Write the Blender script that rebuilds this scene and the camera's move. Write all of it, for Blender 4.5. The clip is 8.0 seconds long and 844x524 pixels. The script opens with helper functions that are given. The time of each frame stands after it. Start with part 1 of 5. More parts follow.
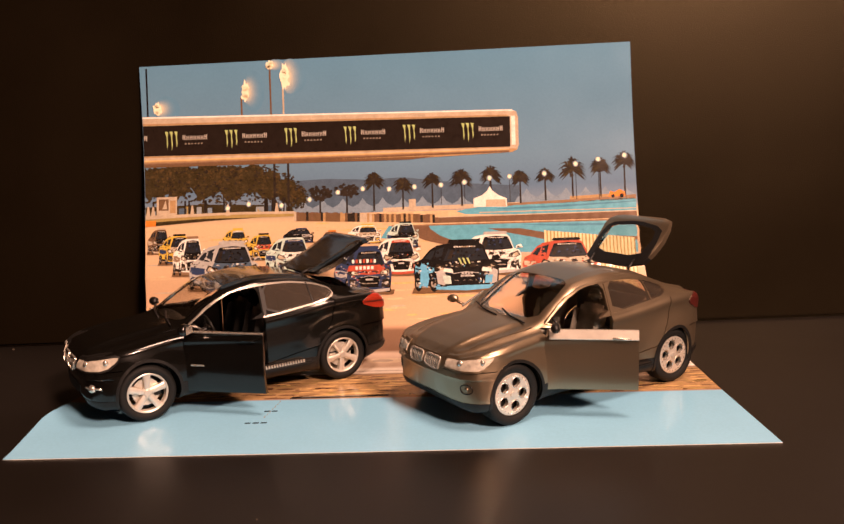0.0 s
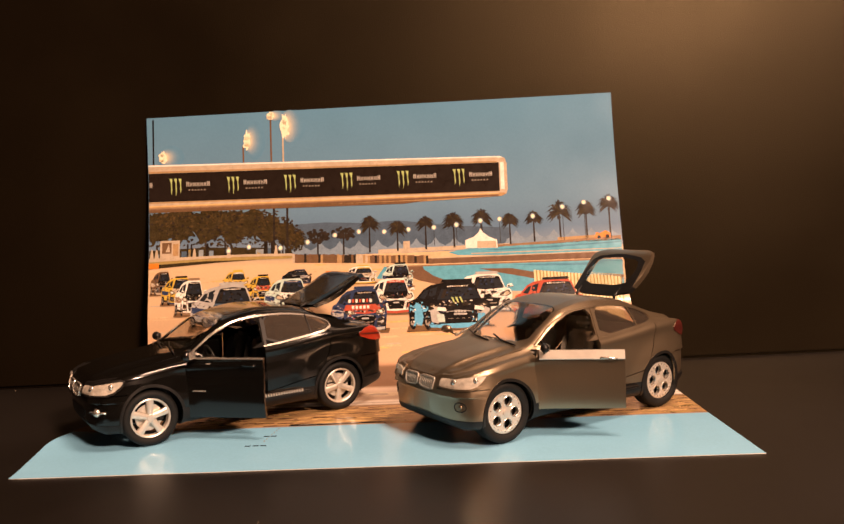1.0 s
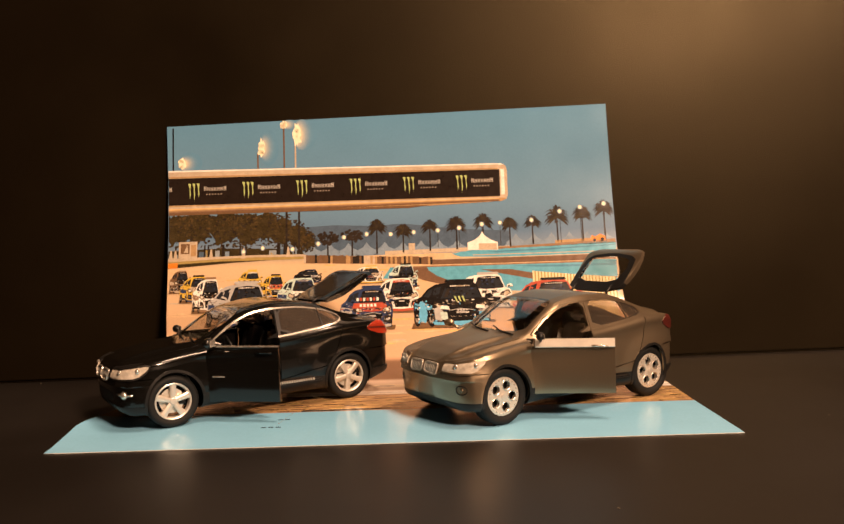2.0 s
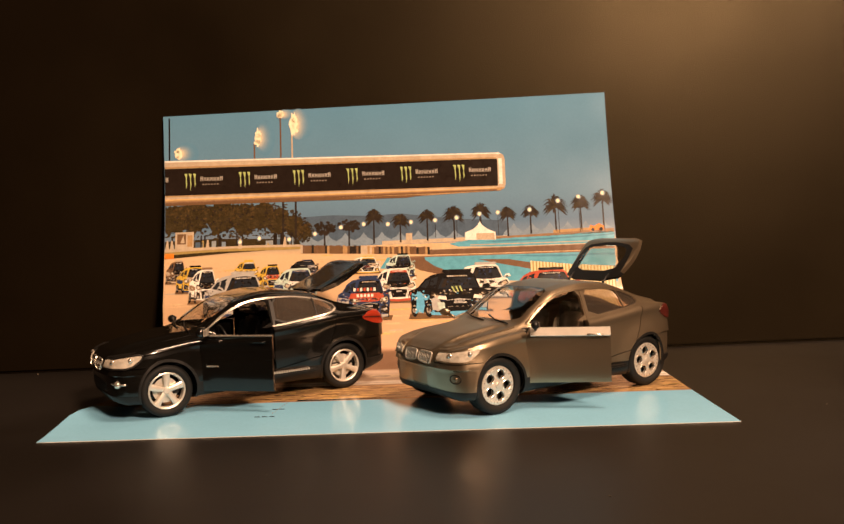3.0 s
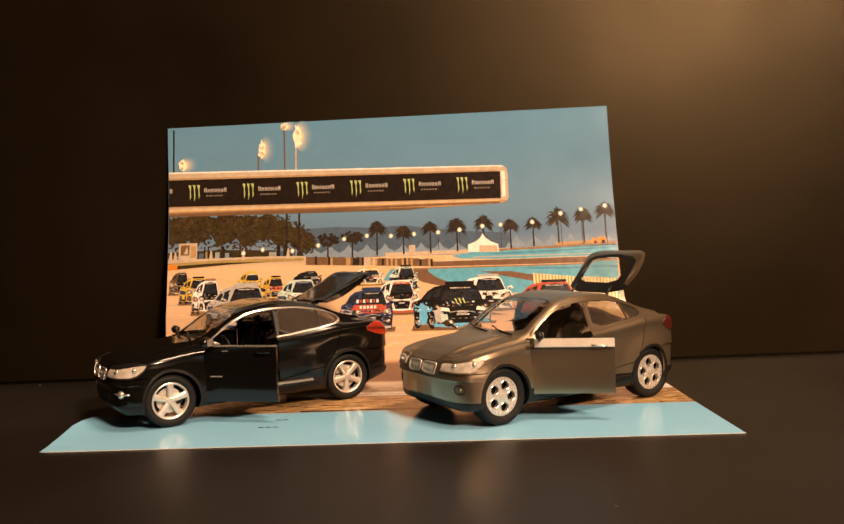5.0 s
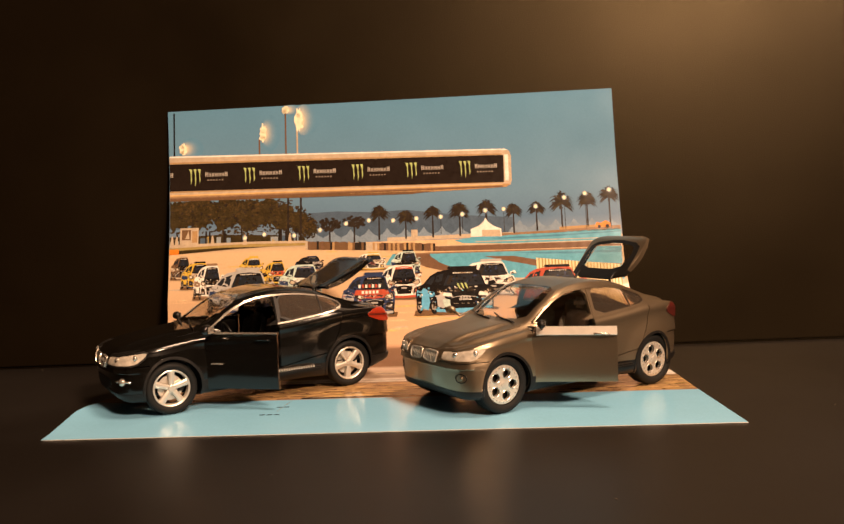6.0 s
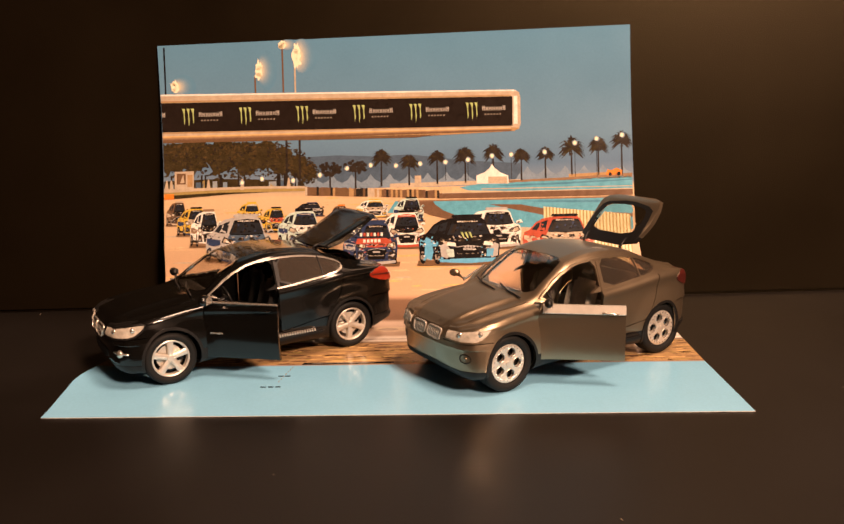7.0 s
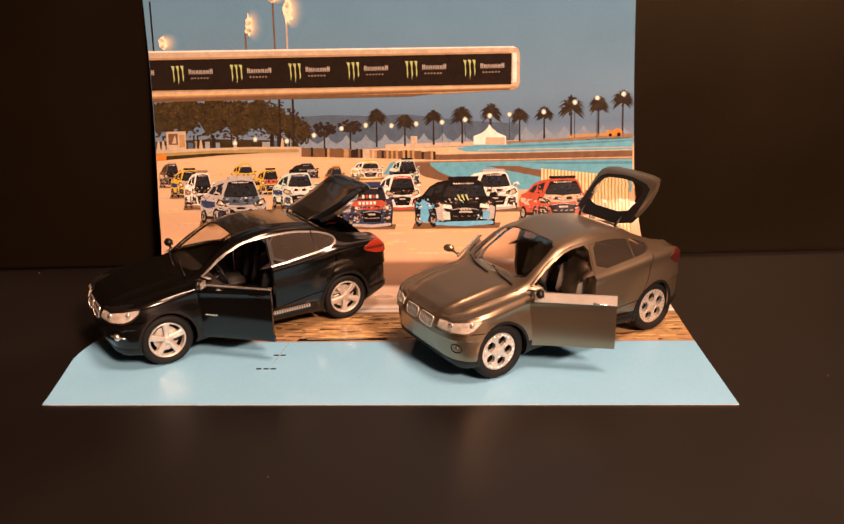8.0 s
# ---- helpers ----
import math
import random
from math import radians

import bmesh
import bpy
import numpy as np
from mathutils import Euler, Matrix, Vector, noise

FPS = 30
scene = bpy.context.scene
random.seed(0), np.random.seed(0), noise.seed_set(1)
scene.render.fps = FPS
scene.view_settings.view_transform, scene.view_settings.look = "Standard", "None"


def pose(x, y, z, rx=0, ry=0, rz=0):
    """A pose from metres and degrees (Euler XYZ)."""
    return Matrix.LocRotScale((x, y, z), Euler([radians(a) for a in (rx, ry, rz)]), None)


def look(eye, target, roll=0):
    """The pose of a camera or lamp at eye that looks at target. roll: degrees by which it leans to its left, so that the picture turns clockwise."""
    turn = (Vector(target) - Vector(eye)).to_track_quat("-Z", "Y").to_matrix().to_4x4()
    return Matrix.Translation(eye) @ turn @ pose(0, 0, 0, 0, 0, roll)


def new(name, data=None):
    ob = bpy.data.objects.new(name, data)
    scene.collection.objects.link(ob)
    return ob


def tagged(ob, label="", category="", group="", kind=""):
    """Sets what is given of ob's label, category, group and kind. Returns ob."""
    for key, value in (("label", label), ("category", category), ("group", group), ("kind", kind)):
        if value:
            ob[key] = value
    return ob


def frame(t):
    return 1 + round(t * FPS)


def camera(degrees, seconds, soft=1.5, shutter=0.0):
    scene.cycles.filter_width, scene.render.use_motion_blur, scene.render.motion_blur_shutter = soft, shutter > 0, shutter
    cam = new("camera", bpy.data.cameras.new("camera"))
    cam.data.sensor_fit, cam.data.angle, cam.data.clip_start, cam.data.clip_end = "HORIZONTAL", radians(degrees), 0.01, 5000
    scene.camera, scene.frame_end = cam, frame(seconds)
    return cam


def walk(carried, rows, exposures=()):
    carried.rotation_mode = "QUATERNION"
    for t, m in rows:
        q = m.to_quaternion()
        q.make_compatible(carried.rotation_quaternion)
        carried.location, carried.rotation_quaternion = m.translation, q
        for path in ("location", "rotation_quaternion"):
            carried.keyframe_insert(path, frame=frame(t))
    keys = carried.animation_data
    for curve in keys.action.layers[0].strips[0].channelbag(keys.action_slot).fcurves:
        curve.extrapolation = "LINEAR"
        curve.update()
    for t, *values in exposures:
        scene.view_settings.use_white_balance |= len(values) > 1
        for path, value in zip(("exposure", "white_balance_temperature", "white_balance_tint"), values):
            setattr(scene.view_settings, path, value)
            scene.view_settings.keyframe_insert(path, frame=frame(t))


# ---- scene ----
cam = camera(56.7, 8.0)
PATH = [
    (0, (0.09781, -0.34774, 0.14621), (0.06126, 1.62627, -0.17313), -1.70),
    (0.5, (0.09707, -0.35153, 0.13520), (0.06401, 1.63900, -0.05635), -1.80),
    (1, (0.09715, -0.37064, 0.12246), (0.08221, 1.62517, -0.00601), -2.11),
    (1.2, (0.09406, -0.38261, 0.11899), (0.08403, 1.61502, 0.02209), -2.21),
    (2.3, (0.09900, -0.40450, 0.11090), (0.06700, 1.59350, 0.02750), -1.88),
    (2.5, (0.10078, -0.40144, 0.11181), (0.06344, 1.59595, 0.01674), -1.96),
    (3, (0.10299, -0.40069, 0.10782), (0.06490, 1.59654, 0.00968), -2.03),
    (3.5, (0.10258, -0.40089, 0.10868), (0.07065, 1.59717, 0.02646), -2.08),
    (4, (0.10191, -0.40236, 0.10829), (0.06977, 1.59606, 0.03581), -1.97),
    (4.5, (0.10091, -0.40082, 0.10816), (0.05867, 1.59754, 0.03884), -1.87),
    (4.7, (0.09990, -0.40200, 0.10620), (0.06400, 1.59680, 0.04580), -1.80),
    (5.8, (0.10100, -0.40100, 0.10550), (0.06200, 1.59700, 0.02500), -2.00),
    (6, (0.10234, -0.39809, 0.11080), (0.05222, 1.59790, -0.00546), -1.87),
    (6.5, (0.09872, -0.38866, 0.13193), (0.05159, 1.59625, -0.10871), -1.53),
    (7, (0.10056, -0.37517, 0.15939), (0.04377, 1.58081, -0.25404), -1.23),
    (7.5, (0.10155, -0.36821, 0.19035), (0.05302, 1.55889, -0.34249), -1.31),
    (8, (0.10753, -0.36043, 0.20862), (0.03723, 1.52187, -0.46369), -1.13),
]
EXPOSURES = [(0.0, 0.0, 6830, 35), (1.0, 0.0, 7030, 28), (2.5, -0.04, 7080, 19), (6.0, -0.04, 7080, 18), (7.0, -0.03, 6960, 26), (8.0, -0.02, 7080, 36)]
walk(cam, [(t, look(eye, target, roll)) for t, eye, target, roll in PATH], EXPOSURES)

# ---- light ----
world = bpy.data.worlds.new("room_air")
scene.world = world
world.use_nodes = True
world.node_tree.nodes["Background"].inputs[0].default_value = (0.9, 0.75, 0.6, 1)
world.node_tree.nodes["Background"].inputs[1].default_value = 0.001


def lamp(name, eye, target, watts, wide, tall, colour):
    data = bpy.data.lights.new(name, "AREA")
    data.shape, data.size, data.size_y, data.energy, data.color = "ELLIPSE", wide, tall, watts, colour
    ob = new(name, data)
    ob.matrix_world = look(eye, target)
    return ob


WARM = (1.0, 0.69, 0.46)
lamp("wall_lamp", (1.27, -1.6, 1.47), (0.1, 0.1, 0.03), 96, 0.42, 0.36, WARM)
# Unseen soft fill, added overhead to brighten the upward faces.
lamp("overhead_fill", (0.58, -0.25, 1.6), (0.1, 0.1, 0.03), 27, 0.45, 0.45, WARM)


# ---- materials ----
def material(name, colour, rough=0.5, metal=0.0, spec=0.5, vary=0.15, grain=300.0, bump=0.0, coat=0.0, glass=0.0, alpha=1.0, stain=12.0):
    """A Principled surface with fine grain and broad stains in colour and roughness."""
    m = bpy.data.materials.new(name)
    m.use_nodes = True
    nt = m.node_tree
    b = nt.nodes["Principled BSDF"]
    b.inputs["Metallic"].default_value = metal
    b.inputs["Specular IOR Level"].default_value = spec
    b.inputs["Coat Weight"].default_value = coat
    b.inputs["Coat Roughness"].default_value = 0.06
    b.inputs["Transmission Weight"].default_value = glass
    b.inputs["Alpha"].default_value = alpha
    at = nt.nodes.new("ShaderNodeTexCoord")
    fine, broad = nt.nodes.new("ShaderNodeTexNoise"), nt.nodes.new("ShaderNodeTexNoise")
    fine.inputs["Scale"].default_value, broad.inputs["Scale"].default_value = grain, stain
    fine.inputs["Detail"].default_value = broad.inputs["Detail"].default_value = 4
    mix = nt.nodes.new("ShaderNodeMath")
    mix.operation = "ADD"
    for i, n in enumerate((fine, broad)):
        nt.links.new(at.outputs["Object"], n.inputs["Vector"])
        nt.links.new(n.outputs["Fac"], mix.inputs[i])
    tint = nt.nodes.new("ShaderNodeMapRange")
    tint.inputs["From Min"].default_value, tint.inputs["From Max"].default_value = 0.6, 1.4
    tint.inputs["To Min"].default_value, tint.inputs["To Max"].default_value = 1 - vary, 1 + vary
    nt.links.new(mix.outputs[0], tint.inputs["Value"])
    times = nt.nodes.new("ShaderNodeVectorMath")
    times.operation = "SCALE"
    times.inputs[0].default_value = colour[:3]
    nt.links.new(tint.outputs[0], times.inputs["Scale"])
    nt.links.new(times.outputs[0], b.inputs["Base Color"])
    gloss = nt.nodes.new("ShaderNodeMapRange")
    gloss.inputs["From Min"].default_value, gloss.inputs["From Max"].default_value = 0.3, 0.7
    gloss.inputs["To Min"].default_value, gloss.inputs["To Max"].default_value = rough * 0.85, min(1, rough * 1.2)
    nt.links.new(broad.outputs["Fac"], gloss.inputs["Value"])
    nt.links.new(gloss.outputs[0], b.inputs["Roughness"])
    if bump:
        bp = nt.nodes.new("ShaderNodeBump")
        bp.inputs["Strength"].default_value, bp.inputs["Distance"].default_value = bump, 0.0005
        nt.links.new(fine.outputs["Fac"], bp.inputs["Height"])
        nt.links.new(bp.outputs[0], b.inputs["Normal"])
    return m


BOARD = material("black_board", (0.006, 0.0038, 0.0019), 0.355, spec=0.175, bump=0.3, grain=1200, vary=0.3, stain=6)
BOARD.node_tree.nodes["Principled BSDF"].inputs["Specular Tint"].default_value = (1.0, 0.80, 0.46, 1)
TABLE = material("dark_tabletop", (0.0064, 0.0045, 0.0030), 0.37, spec=0.75, bump=0.07, grain=900, vary=0.4, stain=5)
PLASTER = material("room_plaster", (0.07, 0.052, 0.035), 0.9, grain=80, stain=2)
PAPER = material("paper_white", (0.78, 0.76, 0.7), 0.5)


# ---- small builders ----
def link_mesh(name, bm, mats, parent=None, smooth=False):
    me = bpy.data.meshes.new(name)
    bm.to_mesh(me)
    bm.free()
    for m in mats if isinstance(mats, (list, tuple)) else [mats]:
        me.materials.append(m)
    if smooth:
        me.polygons.foreach_set("use_smooth", [True] * len(me.polygons))
    ob = new(name, me)
    ob.parent = parent
    return ob


def part(name, bm, mats, parent, label="", smooth=False):
    return tagged(link_mesh(name, bm, mats, parent, smooth), label=label)


def box_bm(x0, y0, z0, x1, y1, z1, bevel=0.0):
    bm = bmesh.new()
    bmesh.ops.create_cube(bm, size=1, matrix=Matrix.Translation(((x0 + x1) / 2, (y0 + y1) / 2, (z0 + z1) / 2)) @ Matrix.Diagonal((x1 - x0, y1 - y0, z1 - z0, 1)))
    if bevel:
        bmesh.ops.bevel(bm, geom=bm.edges[:], offset=bevel, segments=2, affect="EDGES")
    return bm


def base(name, place, label, category, group=""):
    ob = new(name)
    ob.empty_display_size = 0.01
    ob.matrix_basis = place
    return tagged(ob, label=label, category=category, group=group)


# ---- the room ----
tagged(link_mesh("floor", box_bm(-2.6, -3.2, -0.8, 2.8, 0.9, -0.75), PLASTER), "plain room floor below the table", "floor", kind="structure")
tagged(link_mesh("ceiling", box_bm(-2.6, -3.2, 1.75, 2.8, 0.9, 1.8), PLASTER), "plain room ceiling", "ceiling", kind="structure")
tagged(link_mesh("wall_north", box_bm(-2.6, 0.9, -0.75, 2.8, 1.0, 1.75), PLASTER), "plain room wall behind the board", "wall", kind="structure")
tagged(link_mesh("wall_south", box_bm(-2.6, -3.3, -0.75, 2.8, -3.2, 1.75), PLASTER), "plain room wall", "wall", kind="structure")
tagged(link_mesh("wall_east", box_bm(2.8, -3.2, -0.75, 2.9, 0.9, 1.75), PLASTER), "plain room wall", "wall", kind="structure")
tagged(link_mesh("wall_west", box_bm(-2.7, -3.2, -0.75, -2.6, 0.9, 1.75), PLASTER), "plain room wall", "wall", kind="structure")

YAW = math.degrees(math.atan(0.05))
table = base("table", pose(0, 0, 0), "dark semi-gloss table under the model cars", "table")
part("tabletop", box_bm(-1.1, -0.75, -0.035, 1.3, 0.42, 0.0, 0.003), TABLE, table)
for lx, ly in ((-1.0, -0.66), (1.2, -0.66), (-1.0, 0.34), (1.2, 0.34)):
    part("leg", box_bm(lx - 0.03, ly - 0.03, -0.75, lx + 0.03, ly + 0.03, -0.035, 0.004), TABLE, table)
board = link_mesh("backing_board", box_bm(-1.2, 0, 0, 0.95, 0.012, 1.1, 0.002), BOARD)
board.matrix_basis = pose(0.29, 0.236, 0.0005, -5.0, 0, YAW)
tagged(board, "matt black board leaning behind the picture sheet", "board")

# ---- the printed sheet: flat at the front, bent up against the board ----
PROFILE = [(0, 0), (0.05, 0), (0.1, 0), (0.145, 0), (0.168, 0.001), (0.186, 0.009), (0.199, 0.027), (0.208, 0.05),
           (0.217, 0.08), (0.226, 0.115), (0.234, 0.155), (0.2405, 0.203), (0.2425, 0.222)]


def glide(keys, n):
    """Points on a smooth line through the keys."""
    k = [Vector(p) for p in keys]
    k = [2 * k[0] - k[1]] + k + [2 * k[-1] - k[-2]]
    out = []
    for i in range(1, len(k) - 2):
        a, b, c, d = k[i - 1:i + 3]
        for j in range(n):
            t = j / n
            out.append(0.5 * (2 * b + (c - a) * t + (2 * a - 5 * b + 4 * c - d) * t * t + (3 * b - a - 3 * c + d) * t ** 3))
    return out + [k[-2]]


line = glide(PROFILE, 10)
PY, PZ = np.array([p[0] for p in line]), np.maximum(np.array([p[1] for p in line]), 0)
PS = np.concatenate([[0], np.cumsum(np.hypot(np.diff(PY), np.diff(PZ)))])
SHEET_Z = 0.0005


def sheet_point(x, s, lift=0.0):
    y, z = float(np.interp(s, PS, PY)), float(np.interp(s, PS, PZ))
    y2, z2 = float(np.interp(s + 0.002, PS, PY)), float(np.interp(s + 0.002, PS, PZ))
    ty, tz = y2 - y, z2 - z
    n = math.hypot(ty, tz) or 1
    turn = min(1, z / 0.05)
    curl = 0.0025 * max(0, 1 - abs(s - 0.06) / 0.05) * max(0, 1 - (x + 0.112) / 0.02)
    return Vector((x, y + 0.05 * (x - 0.07) * turn - lift * tz / n, z + curl + SHEET_Z + lift * ty / n))


def up(x, z):
    """Along the sheet, for a height on its raised part."""
    return (x, float(np.interp(z, PZ[35:], PS[35:])))


def ramp_material(name, stops, rough):
    """The print's broad bands along the sheet (UV y), with ink grain."""
    m = material(name, (1, 1, 1), rough, spec=0.4, vary=0.06, grain=700, stain=25)
    nt = m.node_tree
    uv, sep, ramp = nt.nodes.new("ShaderNodeUVMap"), nt.nodes.new("ShaderNodeSeparateXYZ"), nt.nodes.new("ShaderNodeValToRGB")
    wob = nt.nodes.new("ShaderNodeTexNoise")
    wob.inputs["Scale"].default_value, wob.inputs["Detail"].default_value = 60, 5
    nt.links.new(uv.outputs[0], sep.inputs[0])
    nt.links.new(sep.outputs["Y"], ramp.inputs[0])
    ramp.color_ramp.elements[0].position, ramp.color_ramp.elements[0].color = stops[0][0], (*stops[0][1], 1)
    ramp.color_ramp.elements[1].position, ramp.color_ramp.elements[1].color = stops[-1][0], (*stops[-1][1], 1)
    for p, c in stops[1:-1]:
        ramp.color_ramp.elements.new(p).color = (*c, 1)
    times = [n for n in nt.nodes if n.type == "VECT_MATH"][0]
    nt.links.new(ramp.outputs[0], times.inputs[0])
    return m


S_TOP = float(np.interp(0.222, PZ, PS))
BLUE, SAND = (0.22, 0.50, 0.62), (0.62, 0.42, 0.25)


def stop(z):
    return up(0, z)[1] / S_TOP


PRINT = ramp_material("printed_sheet", [
    (0.0, (0.24, 0.56, 0.80)), (0.076 / S_TOP, (0.21, 0.52, 0.76)), (0.0775 / S_TOP, (0.36, 0.17, 0.06)), (0.119 / S_TOP, (0.55, 0.32, 0.13)),
    (0.1205 / S_TOP, (0.10, 0.06, 0.04)), (0.124 / S_TOP, (0.72, 0.62, 0.5)), (0.134 / S_TOP, (0.72, 0.62, 0.5)), (0.137 / S_TOP, (0.4, 0.31, 0.24)),
    (0.166 / S_TOP, (0.46, 0.36, 0.28)), (0.17 / S_TOP, (0.16, 0.09, 0.055)), (stop(0.011), (0.2, 0.115, 0.07)), (stop(0.014), (0.6, 0.36, 0.22)),
    (stop(0.055), SAND), (stop(0.086), (0.66, 0.46, 0.27)), (stop(0.0905), (0.5, 0.38, 0.25)),
    (stop(0.0925), (0.2, 0.26, 0.33)), (stop(0.108), (0.11, 0.195, 0.30)), (stop(0.13), (0.13, 0.25, 0.365)), (1.0, (0.095, 0.255, 0.40))], 0.16)


def edge_left(s):
    return float(np.interp(s, (0, 0.05, 0.09, 0.2, 0.4), (-0.1101, -0.1155, -0.1115, -0.1095, -0.1137)))


def edge_right(s):
    return float(np.interp(s, (0, 0.08, 0.15, 0.25, 0.4), (0.2566, 0.2562, 0.2570, 0.2475, 0.245)))


poster = base("picture_sheet", pose(0, 0, 0), "glossy printed sheet of a race start, bent upright behind the cars", "poster")
bm = bmesh.new()
uvl = bm.loops.layers.uv.new("UVMap")
NX, NS = 60, 150
grid = []
for i in range(NX + 1):
    f = i / NX
    top = up(0, 0.2005 + 0.0091 * f)[1]
    col = []
    for j in range(NS + 1):
        s = top * j / NS
        x = edge_left(s) * (1 - f) + edge_right(s) * f
        col.append((bm.verts.new(sheet_point(x, s)), f, s / S_TOP))
    grid.append(col)
for i in range(NX):
    for j in range(NS):
        q = (grid[i][j], grid[i + 1][j], grid[i + 1][j + 1], grid[i][j + 1])
        face = bm.faces.new([v for v, _, _ in q])
        for loop, (_, u, w) in zip(face.loops, q):
            loop[uvl].uv = (u, w)
for e in bm.edges:
    e.smooth = not e.is_boundary
sheet = part("sheet", bm, [PRINT, PAPER], poster, smooth=True)
thick = sheet.modifiers.new("thickness", "SOLIDIFY")
thick.thickness, thick.offset, thick.material_offset, thick.material_offset_rim = 0.0003, -1, 1, 1

# ---- lint on the dark surfaces ----
LINT = material("pale_lint", (0.14, 0.11, 0.075), 0.8)
random.seed(9)
for x, y, r in ((0.1665, -0.102, 0.0006), (0.316, 0.032, 0.0005), (-0.214, 0.204, 0.0005), (0.025, -0.063, 0.0004)):
    speck = bmesh.new()
    bmesh.ops.create_icosphere(speck, subdivisions=1, radius=r)
    for v in speck.verts:
        v.co *= random.uniform(0.6, 1.4)
    bmesh.ops.scale(speck, vec=(1.6, 0.9, 0.5), verts=speck.verts)
    ob = link_mesh("lint", speck, LINT)
    ob.matrix_basis = pose(x, y, r * 0.3, 0, 0, random.uniform(0, 180))
    tagged(ob, "tiny pale speck of lint on the dark tabletop", "lint", "lint specks")

# ---- what is printed on the sheet ----
def ink(name, colour, vary=0.22):
    return material("ink_" + name, colour, 0.16, spec=0.4, vary=vary, grain=1100, stain=210)


INK = {n: ink(n, c, 0.5 if n in ("olive", "leaf", "bough", "trunk") else 0.05 if n == "lamp" else 0.22) for n, c in {
    "dark": (0.012, 0.010, 0.009), "panel": (0.018, 0.012, 0.009), "cream": (0.50, 0.40, 0.285), "tan": (0.42, 0.26, 0.12), "shade": (0.16, 0.09, 0.045),
    "white": (0.80, 0.76, 0.68), "lamp": (0.95, 0.86, 0.62), "green": (0.44, 0.52, 0.20), "letter": (0.40, 0.36, 0.31), "olive": (0.045, 0.032, 0.014),
    "leaf": (0.062, 0.041, 0.017), "bough": (0.078, 0.047, 0.018), "trunk": (0.03, 0.022, 0.016), "hill": (0.075, 0.115, 0.165), "haze": (0.20, 0.27, 0.34), "blue": (0.10, 0.36, 0.48), "deep": (0.07, 0.24, 0.34),
    "brown": (0.17, 0.095, 0.055), "mud": (0.26, 0.16, 0.09), "pale": (0.72, 0.62, 0.36), "ochre": (0.36, 0.26, 0.09), "yellow": (0.62, 0.40, 0.06), "orange": (0.75, 0.22, 0.03),
    "red": (0.46, 0.085, 0.045), "navy": (0.03, 0.045, 0.10), "sky": (0.12, 0.42, 0.65), "silver": (0.42, 0.40, 0.37), "glass": (0.02, 0.022, 0.026), "mint": (0.50, 0.62, 0.55),
    "grey": (0.30, 0.25, 0.2), "glow_a": (0.17, 0.25, 0.32), "glow_b": (0.27, 0.31, 0.33), "glow_c": (0.45, 0.43, 0.36), "chip": (0.70, 0.44, 0.18), "char": (0.10, 0.045, 0.02), "sand": (0.66, 0.45, 0.26)}.items()}
for i in range(20):
    f = (i / 19) ** 3.2
    INK["halo%d" % i] = ink("halo", vary=0.06, colour=tuple(a + (b - a) * f for a, b in zip((0.105, 0.254, 0.392), (0.72, 0.62, 0.42))))
LAYER = 0.00002


class Picture:
    """Flat shapes of ink on the sheet that belong to one printed thing."""

    def __init__(self, name, label="", flat=False):
        self.bm, self.mats, self.name, self.label, self.flat = bmesh.new(), [], name, label, flat

    def shape(self, points, colour, layer=1):
        if colour not in self.mats:
            self.mats.append(colour)
        b = bmesh.new()
        face = b.faces.new([b.verts.new((x, v, 0)) for x, v in points])
        face.normal_update()
        if face.normal.z < 0:
            face.normal_flip()
        bmesh.ops.triangulate(b, faces=b.faces[:])
        for _ in range(7):
            long = [e for e in b.edges if e.calc_length() > 0.004]
            if not long:
                break
            bmesh.ops.subdivide_edges(b, edges=long, cuts=1)
            bmesh.ops.triangulate(b, faces=[f for f in b.faces if len(f.verts) > 3])
        made = {}
        for v in b.verts:
            x, s = (v.co.x, v.co.y) if self.flat else up(v.co.x, v.co.y)
            made[v] = self.bm.verts.new(sheet_point(max(edge_left(s) + 0.0003, min(edge_right(s) - 0.0003, x)), s, LAYER * layer))
        for f in b.faces:
            try:
                self.bm.faces.new([made[v] for v in f.verts]).material_index = self.mats.index(colour)
            except ValueError:
                pass
        b.free()

    def bar(self, x0, z0, x1, z1, colour, layer=1):
        self.shape([(x0, z0), (x1, z0), (x1, z1), (x0, z1)], colour, layer)

    def oval(self, x, z, rx, rz, colour, layer=1, n=14, rough=0.0):
        self.shape([(x + rx * (1 + rough * random.uniform(-1, 1)) * math.cos(2 * math.pi * i / n), z + rz * (1 + rough * random.uniform(-1, 1)) * math.sin(2 * math.pi * i / n))
                    for i in range(n)], colour, layer)

    def done(self):
        return part(self.name, self.bm, [INK[c] for c in self.mats], poster, self.label)


random.seed(4)
